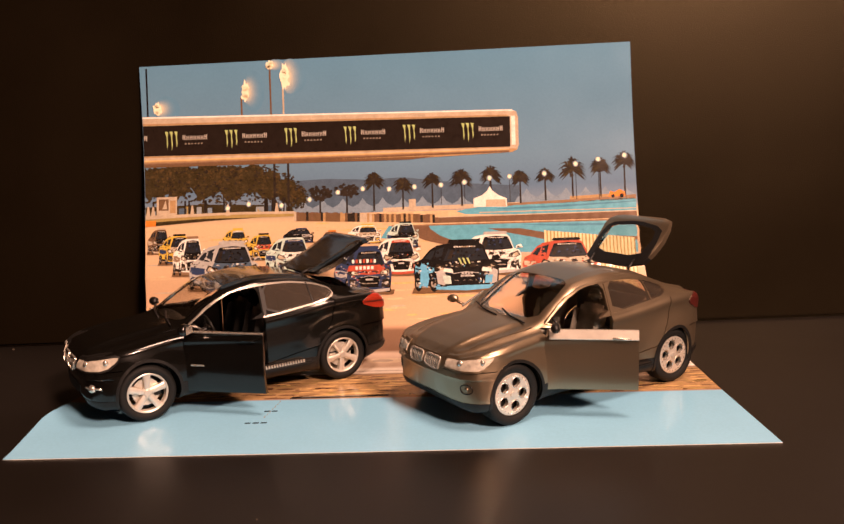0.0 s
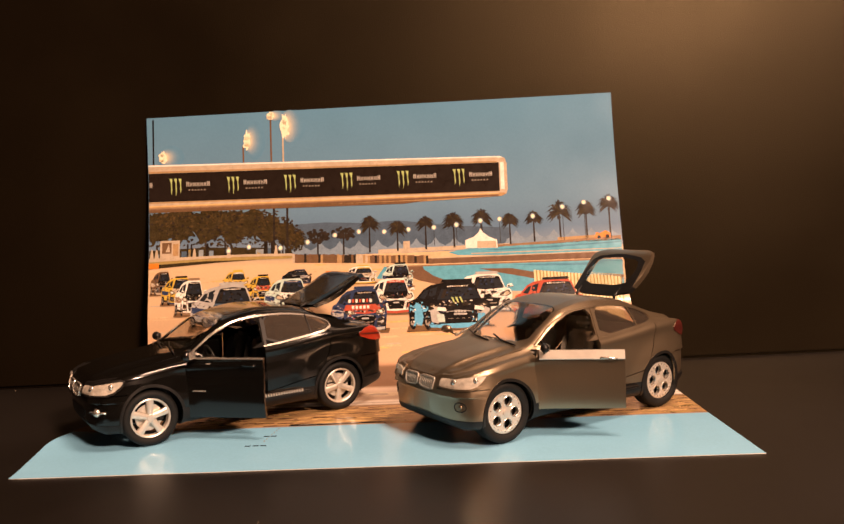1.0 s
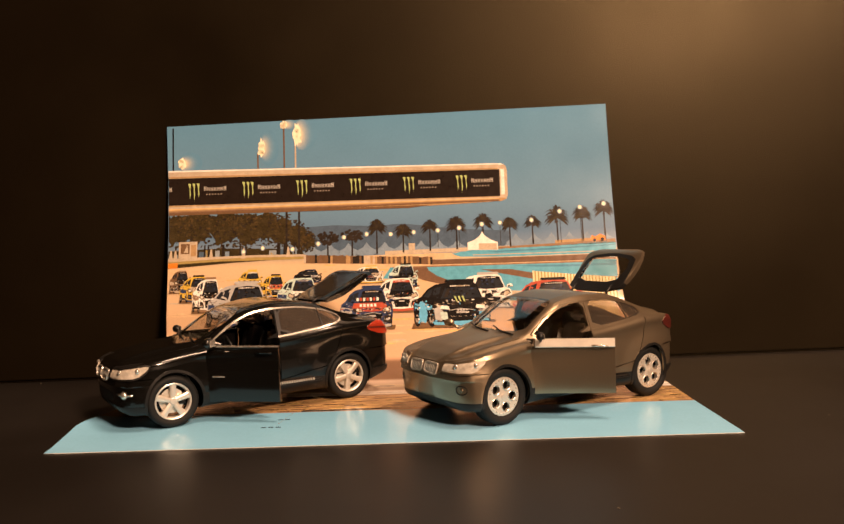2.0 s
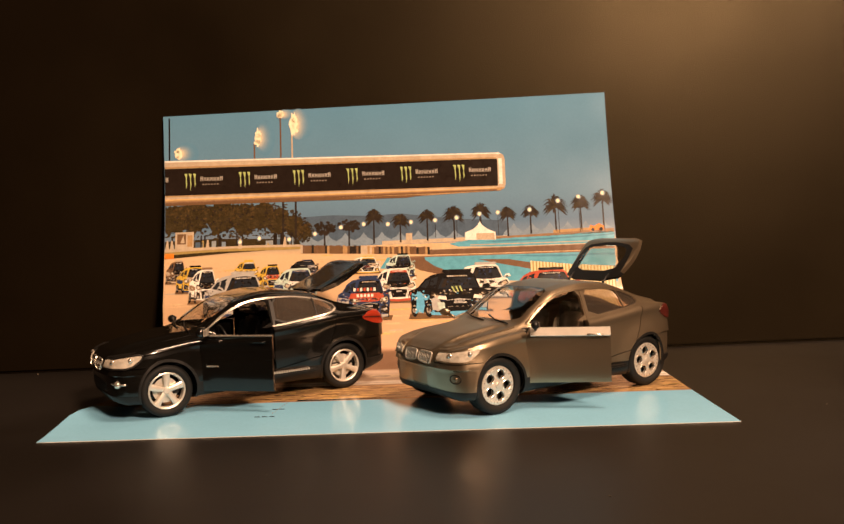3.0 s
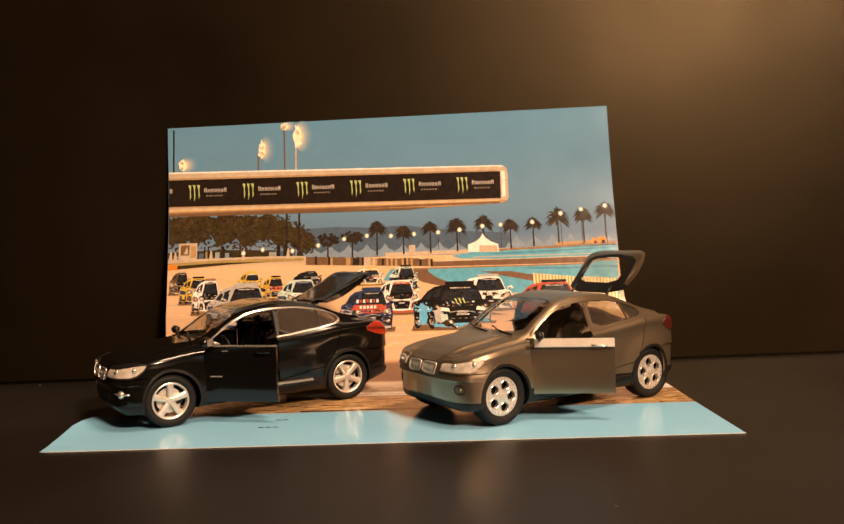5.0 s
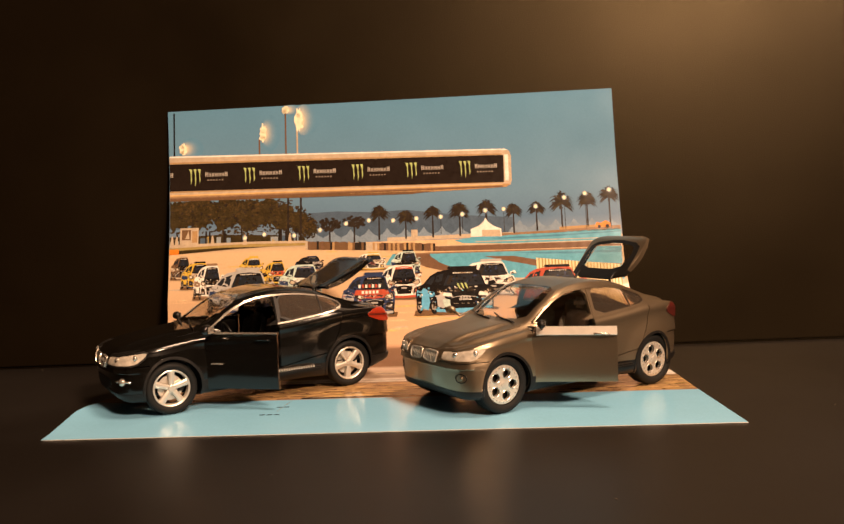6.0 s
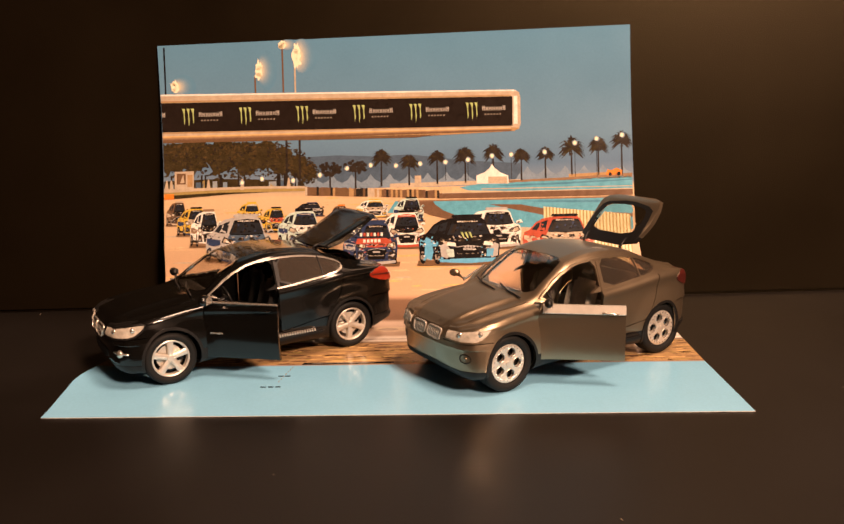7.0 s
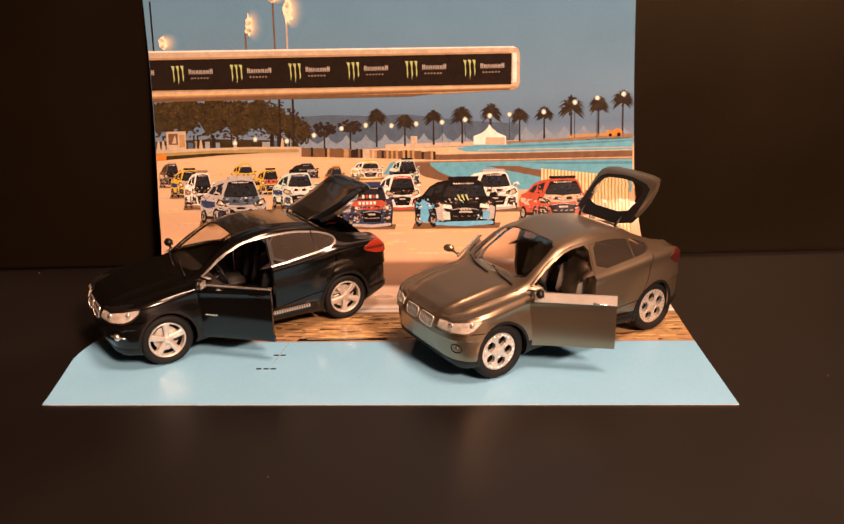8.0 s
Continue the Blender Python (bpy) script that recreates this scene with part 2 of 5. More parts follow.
# sky lamps and poles
for x, z0, z1, c in ((-0.1085, 0.164, 0.199, "dark"), (-0.0408, 0.163, 0.177, "shade"), (-0.0197, 0.163, 0.2025, "shade"), (-0.0106, 0.163, 0.19, "cream")):
    p = Picture("printed_pole", "printed lamp pole")
    p.bar(x - 0.0006, z0, x + 0.0006, z1, c, 9)
    p.done()
for x, z, rx, rz in ((-0.0090, 0.191, 0.0060, 0.012), (-0.0380, 0.181, 0.0048, 0.009), (-0.1013, 0.170, 0.006, 0.0055), (-0.0195, 0.1995, 0.005, 0.0035)):
    p = Picture("printed_floodlight", "printed stadium lamp glowing on a pole")
    for k in range(20):
        f = 1.65 - 0.06 * k
        p.oval(x + 0.006 * (1 - k / 20), z, rx * f, min(rz * f, 0.2033 - z), "halo%d" % k, 2 + 0.3 * k, 28, 0.02 + 0.004 * k)
    for _ in range(12):
        p.oval(x + random.uniform(-0.4, 0.4) * rx, z + random.uniform(-0.5, 0.4) * min(rz, 0.2033 - z), 0.0013, 0.0016, "lamp", 12, 8, 0.2)
    p.oval(x, z, rx * 0.5, min(rz * 0.78, 0.2033 - z), "lamp", 11, 26, 0.3)
    p.done()

# overhead gantry
p = Picture("printed_gantry", "printed overhead gantry with a dark banner")
p.shape([(-0.1132, 0.1642), (0.156, 0.1625), (0.1596, 0.161), (0.1608, 0.157), (0.1608, 0.137), (0.1596, 0.1335), (0.156, 0.132), (-0.1130, 0.1292)], "cream", 8)
p.shape([(-0.1130, 0.1330), (0.156, 0.1345), (0.1597, 0.1340), (0.156, 0.1318), (0.09, 0.1295), (-0.1130, 0.1290)], "tan", 9)
p.shape([(-0.1130, 0.1300), (0.10, 0.1305), (0.08, 0.1285), (-0.1130, 0.1283)], "shade", 10)
p.shape([(-0.1132, 0.1645), (0.156, 0.1628), (0.1585, 0.1615), (-0.1132, 0.1628)], "white", 9)
p.shape([(-0.1130, 0.1581), (0.1547, 0.1578), (0.1545, 0.1357), (-0.1130, 0.1364)], "panel", 11)
p.bar(0.1556, 0.137, 0.1585, 0.158, "white", 9)
# the rounded beams above and below the banner, in bands of light and shade
for bands, (la, ra), (lb, rb) in ((("shade", "brown", "mud", "tan", "chip", "cream", "cream", "tan"), (0.1288, 0.1318), (0.1362, 0.1356)), (("tan", "cream", "cream", "cream", "white"), (0.1583, 0.1580), (0.1645, 0.1628))):
    for k, c in enumerate(bands):
        f, g = k / len(bands), (k + 1) / len(bands)
        p.shape([(-0.1130, la + (lb - la) * f), (0.1535, ra + (rb - ra) * f), (0.1535, ra + (rb - ra) * g), (-0.1130, la + (lb - la) * g)], c, 10.3)
for i in range(-1, 6):
    x = -0.0958 + 0.0431 * i
    if i >= 0:
        for k in range(3):
            a = x + 0.0034 * k
            drop = (0.0015, 0.0, 0.0025)[k]
            p.shape([(a - 0.0010, 0.1538), (a + 0.0014, 0.1535), (a + 0.0009, 0.149), (a + 0.0014, 0.145), (a + 0.0006, 0.1398 + drop), (a + 0.0004, 0.146), (a + 0.0003, 0.150)], "green", 12)
    for k in range(7):
        lx = x + 0.0118 + 0.0026 * k
        if lx > -0.1125:
            tall = 0.0036 if k in (0, 6) else 0.0028
            p.bar(lx, 0.1475, lx + 0.0007, 0.1475 + tall, "letter", 12)
            p.bar(lx + 0.0013, 0.1475, lx + 0.0020, 0.1475 + tall, "letter", 12)
            p.bar(lx, 0.1475 + tall * 0.45, lx + 0.0020, 0.1475 + tall * 0.7, "letter", 12)
    for k in range(6):
        lx = x + 0.0135 + 0.0023 * k
        if lx > -0.1125:
            p.bar(lx, 0.1442, lx + 0.0011, 0.1452, "grey", 12)
p.done()

# distance: hills, pale canopies, trees, palms, lamps
p = Picture("printed_hillside", "printed blue hills behind the track")
p.shape([(-0.008, 0.1155), (0.02, 0.1165), (0.05, 0.1150), (0.075, 0.1160), (0.118, 0.1105), (0.16, 0.1075), (0.16, 0.094), (-0.008, 0.094)], "hill", 2)
p.done()
for k in range(15):
    x = 0.002 + 0.0145 * k + (0.033 if k > 8 else 0)
    foot = 0.0915 if k < 9 else 0.0945
    p = Picture("printed_canopy", "printed pale tent canopy in the distance")
    p.shape([(x - 0.010, foot), (x - 0.007, foot + 0.0045), (x - 0.003, foot + 0.0065), (x, foot + 0.0105), (x + 0.003, foot + 0.0065), (x + 0.007, foot + 0.0045), (x + 0.010, foot)], "haze", 3)
    p.done()
p = Picture("printed_treeline", "printed dark trees behind the barrier")
p.shape([(-0.1118, 0.0925), (-0.06, 0.0940), (-0.004, 0.0935), (-0.006, 0.0975), (-0.03, 0.0995), (-0.07, 0.1010), (-0.1118, 0.1000)], "olive", 3.4)
crowns = ((-0.106, 0.117, 0.013, 0.014), (-0.088, 0.119, 0.014, 0.015), (-0.068, 0.118, 0.015, 0.016), (-0.050, 0.116, 0.013, 0.015), (-0.036, 0.118, 0.013, 0.014),
          (-0.022, 0.114, 0.011, 0.013), (-0.010, 0.109, 0.009, 0.011), (-0.001, 0.104, 0.006, 0.007), (-0.058, 0.120, 0.014, 0.009), (-0.098, 0.121, 0.013, 0.008))
for x, z, rx, rz in crowns:
    edge = [(x + rx * random.uniform(0.65, 1.0) * math.cos(a), min(0.1285, z + rz * random.uniform(0.65, 1.0) * math.sin(a))) for a in (2 * math.pi * k / 40 for k in range(40))]
    p.shape(edge, "olive", 4 + 0.5 * random.random())
    for _ in range(110):
        a, d = random.uniform(0, 6.28), 0.25 + 0.9 * math.sqrt(random.random())
        bx, bz = x + rx * d * math.cos(a), z + rz * d * math.sin(a)
        if bz < 0.1275 and bx > -0.111:
            lit = d < 0.8 and math.sin(a) > -0.3
            p.oval(bx, bz, random.uniform(0.0005, 0.0014), random.uniform(0.0004, 0.0010), random.choice(("bough", "leaf", "leaf", "olive")) if lit else random.choice(("olive", "trunk", "leaf")), 5 + random.random() * 0.9, 7, 0.45)
for _ in range(11):
    x = random.uniform(-0.110, -0.012)
    p.bar(x, 0.092, x + random.uniform(0.0015, 0.006), random.uniform(0.096, 0.1005), random.choice(("haze", "hill", "ochre", "glow_b")), 6)
for _ in range(16):
    x = random.uniform(-0.108, -0.01)
    p.bar(x, 0.091, x + 0.0013, 0.104, "trunk", 7)
for x in (-0.019, -0.009):
    p.bar(x, 0.091, x + 0.0016, 0.1285, "trunk", 7)
p.done()
p = Picture("printed_kiosk", "printed pale kiosk")
p.bar(-0.103, 0.0925, -0.0885, 0.107, "cream", 8)
p.bar(-0.1015, 0.0975, -0.0945, 0.1055, "shade", 9)
p.bar(-0.0935, 0.0955, -0.0895, 0.1045, "tan", 9)
p.shape([(-0.099, 0.0985), (-0.0955, 0.0985), (-0.0965, 0.1045)], "cream", 10)
p.done()
for x in (-0.109, -0.1055, -0.0775, -0.052, -0.0168):
    p = Picture("printed_parasol", "printed folded cream parasol")
    p.shape([(x - 0.0017, 0.0925), (x + 0.0017, 0.0925), (x + 0.0005, 0.1005), (x - 0.0005, 0.1005)], "cream", 9)
    p.done()

PALMS = ((0.0146, 0.1125, 0.0924), (0.0340, 0.1140, 0.0917), (0.0537, 0.1197, 0.0927), (0.0748, 0.1160, 0.0929), (0.0963, 0.1182, 0.0934), (0.1178, 0.1205, 0.0940),
         (0.1393, 0.1219, 0.0941), (0.1608, 0.1182, 0.0946), (0.1793, 0.1192, 0.0961), (0.1995, 0.1262, 0.0971), (0.2201, 0.1255, 0.0973), (0.2382, 0.1296, 0.0980))
for k, (x, top, foot) in enumerate(PALMS):
    p = Picture("printed_palm", "printed dark palm on the skyline")
    r = (0.0085, 0.0085, 0.0085, 0.008, 0.0075, 0.0095, 0.009, 0.0075, 0.0075, 0.011, 0.0085, 0.0095)[k]
    cz = top - r * 0.75
    p.shape([(x - 0.0007, foot), (x + 0.0007, foot), (x + 0.0005, cz), (x - 0.0005, cz)], "trunk", 6)
    if k < 2:
        for _ in range(60):
            a, d = random.uniform(0, 6.28), math.sqrt(random.random())
            p.oval(x + r * d * math.cos(a), cz + 0.6 * r * d * math.sin(a), 0.0015, 0.0011, "trunk", 7 + random.random(), 6, 0.4)
    else:
        for _ in range(26):
            a, d = random.uniform(0, 6.28), math.sqrt(random.random()) * 0.62
            p.oval(x + r * d * math.cos(a), cz + 0.7 * r * d * math.sin(a), 0.0011, 0.0009, "trunk", 7 + random.random(), 6, 0.4)
        for i in range(34):
            a = -0.75 + 4.64 * i / 33 + random.uniform(-0.12, 0.12)
            n = r * random.uniform(0.8, 1.15)
            mx, mz = x + 0.55 * n * math.cos(a), cz + 0.62 * n * math.sin(a) + 0.0006
            ex, ez = x + n * math.cos(a), cz + 0.8 * n * math.sin(a) - 0.30 * n * abs(math.cos(a))
            w = random.uniform(0.0005, 0.0009)
            p.shape([(x - w * math.sin(a), cz + w * math.cos(a)), (x + w * math.sin(a), cz - w * math.cos(a)), (mx + w * math.sin(a), mz - w * math.cos(a)), (ex, ez),
                     (mx - w * math.sin(a), mz + w * math.cos(a))], random.choice(("trunk", "olive", "trunk")), 7 + 0.03 * i)
    p.done()

for x, z in ((0.0069, 0.1021), (0.0275, 0.1065), (0.0456, 0.1084), (0.0649, 0.1078), (0.0834, 0.1088), (0.1027, 0.1095), (0.1199, 0.1110), (0.1384, 0.1134),
             (0.1531, 0.1141), (0.1789, 0.1154), (0.2021, 0.1219), (0.2189, 0.1247), (0.2386, 0.1270), (-0.0134, 0.0985), (-0.0370, 0.1001), (-0.0521, 0.0977)):
    p = Picture("printed_lamp", "printed glowing lamp")
    p.oval(x, z, 0.0021, 0.0021, "glow_a", 9, 12, 0.2)
    p.oval(x, z, 0.0016, 0.0017, "glow_c", 10, 12, 0.2)
    p.oval(x, z, 0.0012, 0.0014, "lamp", 11, 8, 0.1)
    if x > 0.1:
        p.bar(x - 0.0002, 0.096, x + 0.0002, z - 0.001, "trunk", 8)
    p.done()

# track
p = Picture("printed_sand", "printed faintly tracked sand")
for _ in range(140):
    x, z = random.uniform(-0.11, 0.24), random.uniform(0.016, 0.086)
    w = random.uniform(0.004, 0.02)
    p.shape([(x - w, z), (x, z - 0.0005), (x + w, z - 0.0002), (x + w * 0.6, z + random.uniform(0.0003, 0.0012)), (x - w * 0.5, z + 0.0006)], random.choice(("sand", "sand", "cream", "chip")), 1 + random.random() * 0.9)
p.done()
p = Picture("printed_track", "printed track with blue run-off and brown kerbs")
p.shape([(-0.005, 0.0935), (0.127, 0.094), (0.246, 0.0985), (0.246, 0.080), (0.09, 0.080), (-0.005, 0.087)], "sand", 2)
p.shape([(0.06, 0.0945), (0.127, 0.0952), (0.16, 0.0955), (0.16, 0.0925), (0.06, 0.0915)], "cream", 4)
p.shape([(0.15, 0.0948), (0.197, 0.0962), (0.246, 0.0985), (0.246, 0.0950), (0.15, 0.0930)], "mud", 5)
p.shape([(0.197, 0.0962), (0.228, 0.0975), (0.228, 0.0995), (0.197, 0.0985)], "tan", 6)
p.shape([(0.113, 0.0905), (0.130, 0.0930), (0.19, 0.0940), (0.246, 0.0965), (0.246, 0.0872), (0.16, 0.0868), (0.12, 0.0880)], "blue", 5)
p.shape([(0.14, 0.0915), (0.19, 0.0925), (0.246, 0.0940), (0.246, 0.0932), (0.19, 0.0910), (0.15, 0.0905)], "deep", 6)
p.shape([(0.13, 0.0893), (0.246, 0.0890), (0.246, 0.0884), (0.13, 0.0886)], "cream", 6)
p.shape([(0.096, 0.0865), (0.16, 0.0868), (0.246, 0.0868), (0.246, 0.0818), (0.16, 0.0820), (0.096, 0.0825)], "brown", 6)
p.shape([(0.10, 0.0868), (0.246, 0.0872), (0.246, 0.0864), (0.10, 0.0862)], "cream", 7)
p.shape([(0.066, 0.0818), (0.246, 0.0812), (0.246, 0.0802), (0.066, 0.0808)], "mud", 6)
p.shape([(0.080, 0.0812), (0.246, 0.0805), (0.246, 0.0560), (0.18, 0.0580), (0.150, 0.0600), (0.125, 0.0640), (0.105, 0.0690), (0.092, 0.0745)], "blue", 4)
p.shape([(0.064, 0.0815), (0.080, 0.0812), (0.076, 0.0765), (0.074, 0.0715), (0.058, 0.0730)], "blue", 4)
p.shape([(0.078, 0.0813), (0.093, 0.0812), (0.094, 0.0785), (0.101, 0.0735), (0.118, 0.0668), (0.108, 0.0660), (0.09, 0.0705), (0.079, 0.0755), (0.076, 0.079)], "brown", 5)
p.shape([(0.136, 0.0775), (0.160, 0.0768), (0.186, 0.0718), (0.246, 0.0680), (0.246, 0.0655), (0.19, 0.0655), (0.168, 0.0705), (0.148, 0.0745)], "brown", 5)
p.shape([(0.160, 0.0795), (0.246, 0.0785), (0.246, 0.0765), (0.185, 0.0778)], "deep", 5)
p.shape([(0.11, 0.0650), (0.15, 0.0605), (0.246, 0.0560), (0.246, 0.0535), (0.14, 0.0590), (0.10, 0.0660)], "cream", 5)
p.done()
p = Picture("printed_barrier", "printed pale barrier along the track")
p.shape([(-0.1118, 0.0890), (-0.07, 0.0905), (-0.0046, 0.0905), (-0.0046, 0.0940), (-0.04, 0.0945), (-0.1118, 0.0938)], "ochre", 8)
p.shape([(-0.1118, 0.0915), (-0.05, 0.0932), (-0.0046, 0.0925), (-0.0046, 0.0942), (-0.04, 0.0948), (-0.1118, 0.0942)], "cream", 9)
p.shape([(-0.1118, 0.0862), (-0.06, 0.0895), (-0.03, 0.0905), (-0.07, 0.0908), (-0.1118, 0.0892)], "olive", 9)
p.bar(-0.1118, 0.0865, -0.1035, 0.0905, "orange", 10)
p.done()
p = Picture("printed_tyre_wall", "printed brown and cream tyre wall")
n = 58
for i in range(n):
    x = -0.0046 + 0.1022 * i / n
    z = 0.0935 - 0.005 * i / n
    tall = 0.0064 - 0.0006 * i / n
    p.bar(x, z - tall, x + 0.1022 / n * 1.05, z + random.uniform(-0.0004, 0.0004), random.choice(("shade", "trunk", "tan", "cream", "shade", "brown")) if not 26 < i < 30 else "cream", 9)
tagged(p.done(), kind="stuff")
p = Picture("printed_fence", "printed pale yellow corrugated barrier")
n = 26
for i in range(n):
    a, b = i / n, (i + 0.62) / n
    for u, v, c in ((a, b, "pale"), (b, (i + 1) / n, "ochre")):
        p.shape([(0.1771 + 0.067 * u, 0.0648 - 0.036 * u), (0.1771 + 0.067 * v, 0.0648 - 0.036 * v), (0.1771 + 0.067 * v, 0.0748 - 0.0075 * v), (0.1771 + 0.067 * u, 0.0748 - 0.0075 * u)], c, 8)
tagged(p.done(), kind="stuff")
p = Picture("printed_tent", "printed white marquee")
p.shape([(0.1262, 0.0930), (0.1508, 0.0925), (0.1505, 0.0985), (0.1445, 0.1010), (0.1400, 0.1045), (0.1383, 0.1075), (0.1366, 0.1045), (0.1325, 0.1012), (0.1262, 0.0990)], "white", 12)
p.shape([(0.1352, 0.0930), (0.1498, 0.0927), (0.1496, 0.0978), (0.1352, 0.0980)], "cream", 13)
p.done()
p = Picture("printed_digger", "printed orange digger")
p.shape([(0.2255, 0.0972), (0.238, 0.0975), (0.238, 0.1005), (0.234, 0.1025), (0.230, 0.1005), (0.227, 0.1015)], "orange", 9)
p.oval(0.229, 0.0978, 0.0013, 0.0013, "dark", 10)
p.oval(0.2355, 0.0980, 0.0015, 0.0015, "dark", 10)
p.done()
p = Picture("printed_booth", "printed cream booth")
p.bar(0.0790, 0.0945, 0.0840, 0.1000, "cream", 9)
p.done()


def printed_car(x0, z0, x1, z1, body, bonnet, accent, order, label):
    """A rally car seen from ahead and a little from its side, from its bounds and three inks."""
    p = Picture("printed_car", label)
    x0 -= 0.06 * (x1 - x0)
    w, h = x1 - x0, z1 - z0
    loud = (body, bonnet, accent, "white", "dark", "silver", "trunk", "grey", "shade", "dark", "navy", "brown")

    def side(points, c, k):
        p.shape([(x0 + w * a, z0 + h * b) for a, b in points], c, order + k * 0.26)

    def q(points, c, k):
        side([(0.22 + 0.78 * a, b) for a, b in points], c, k)

    def wheel(a, rx, rz, k):
        p.oval(x0 + w * a, z0 + h * 0.16, w * rx, h * rz, "dark", order + k * 0.26, 16)
        p.oval(x0 + w * (a - 0.006), z0 + h * 0.16, w * rx * 0.6, h * rz * 0.62, "grey", order + k * 0.26 + 0.02, 12)
        p.oval(x0 + w * (a - 0.006), z0 + h * 0.16, w * rx * 0.25, h * rz * 0.3, "trunk", order + k * 0.26 + 0.04, 8)

    side([(-0.02, -0.04), (1.03, -0.05), (1.05, 0.05), (0.0, 0.07)], "shade", 0)
    # flank, with its wheels, side glass and patches of livery
    side([(0.30, 0.10), (0.10, 0.13), (0.02, 0.20), (0.0, 0.44), (0.03, 0.60), (0.10, 0.65), (0.19, 0.83), (0.28, 0.92), (0.46, 0.97), (0.40, 0.60), (0.32, 0.45)], body, 1)
    side([(0.13, 0.66), (0.205, 0.80), (0.36, 0.88), (0.32, 0.62), (0.22, 0.62)], "glass", 1.4)
    side([(0.215, 0.62), (0.255, 0.82), (0.27, 0.82), (0.235, 0.62)], body, 1.5)
    side([(0.02, 0.38), (0.12, 0.34), (0.24, 0.37), (0.24, 0.47), (0.02, 0.52)], accent, 1.5)
    side([(0.09, 0.11), (0.21, 0.09), (0.22, 0.16), (0.09, 0.18)], "trunk", 1.5)
    for _ in range(30):
        a, b = random.uniform(0.02, 0.22), random.uniform(0.20, 0.58)
        d, e = random.uniform(0.008, 0.03), random.uniform(0.012, 0.045)
        side([(a, b), (a + d, b + 0.008), (a + d, b + e), (a, b + e * 0.8)], random.choice(loud), 1.6 + 0.2 * random.random())
    wheel(0.055, 0.042, 0.165, 1.9)
    wheel(0.235, 0.050, 0.185, 1.9)
    q([(0.86, 0.0), (0.97, 0.0), (0.98, 0.34), (0.87, 0.34)], "dark", 1.8)
    # the front: wings, roof, screen, bonnet, bumper
    q([(0.03, 0.14), (0.0, 0.44), (0.04, 0.55), (0.15, 0.61), (0.23, 0.89), (0.29, 0.96), (0.50, 0.985), (0.71, 0.96), (0.77, 0.89), (0.85, 0.61), (0.96, 0.55), (1.0, 0.44), (0.98, 0.14), (0.91, 0.06), (0.70, 0.02), (0.30, 0.02), (0.09, 0.06)], body, 2)
    q([(0.24, 0.985), (0.26, 1.03), (0.70, 1.03), (0.73, 0.985), (0.68, 0.96), (0.30, 0.96)], random.choice((accent, "dark", body)), 2.6)
    q([(0.165, 0.60), (0.255, 0.87), (0.50, 0.90), (0.745, 0.87), (0.835, 0.60), (0.50, 0.575)], "glass", 3)
    q([(0.25, 0.83), (0.265, 0.895), (0.50, 0.925), (0.735, 0.895), (0.75, 0.83), (0.50, 0.85)], random.choice((accent, "dark", "dark")), 4)
    for i in range(9):
        a = 0.33 + 0.037 * i
        q([(a, 0.865), (a + 0.024, 0.866), (a + 0.024, 0.893), (a, 0.892)], random.choice(("white", "silver", "cream")), 5)
    # dim shapes behind the screen, and a slanting sheen on it
    for _ in range(26):
        a, b = random.uniform(0.24, 0.72), random.uniform(0.62, 0.80)
        q([(a, b), (a + random.uniform(0.02, 0.07), b + 0.005), (a + 0.03, b + random.uniform(0.02, 0.06)), (a + 0.004, b + 0.03)], random.choice(("navy", "trunk", "dark", "glass", "dark")), 4 + random.random() * 0.7)
    q([(0.22, 0.63), (0.28, 0.63), (0.34, 0.82), (0.285, 0.82)], "trunk", 4.8)
    q([(0.10, 0.42), (0.18, 0.60), (0.50, 0.578), (0.82, 0.60), (0.90, 0.42), (0.50, 0.385)], bonnet, 3.4)
    q([(0.18, 0.585), (0.20, 0.605), (0.50, 0.583), (0.80, 0.605), (0.82, 0.585), (0.50, 0.562)], "dark", 3.8)
    for sgn in (0, 1):
        def m(points, c, k):
            q([(1 - a, b) for a, b in points] if sgn else points, c, k)
        m([(0.33, 0.455), (0.36, 0.525), (0.45, 0.515), (0.44, 0.45)], "trunk", 4)
        m([(0.02, 0.43), (0.07, 0.54), (0.25, 0.455), (0.27, 0.385), (0.12, 0.365)], "trunk", 3.9)
        m([(0.05, 0.435), (0.085, 0.505), (0.23, 0.445), (0.245, 0.40), (0.12, 0.385)], "cream", 4.1)
        m([(0.10, 0.425), (0.12, 0.47), (0.17, 0.452), (0.16, 0.405)], "white", 4.3)
        m([(0.175, 0.425), (0.185, 0.445), (0.215, 0.435), (0.21, 0.405)], "glass", 4.3)
        m([(0.05, 0.12), (0.06, 0.31), (0.21, 0.28), (0.24, 0.11)], "trunk", 4)
        m([(0.08, 0.17), (0.085, 0.25), (0.17, 0.235), (0.19, 0.16)], accent, 4.2)
        m([(-0.035, 0.615), (0.01, 0.70), (0.10, 0.665), (0.11, 0.605)], body, 4)
        m([(-0.025, 0.625), (0.0, 0.66), (0.08, 0.64), (0.09, 0.61)], "dark", 4.2)
    q([(0.31, 0.11), (0.25, 0.335), (0.50, 0.37), (0.75, 0.335), (0.69, 0.11)], "dark", 4)
    q([(0.30, 0.325), (0.50, 0.358), (0.70, 0.325), (0.70, 0.338), (0.50, 0.372), (0.30, 0.338)], "silver", 4.4)
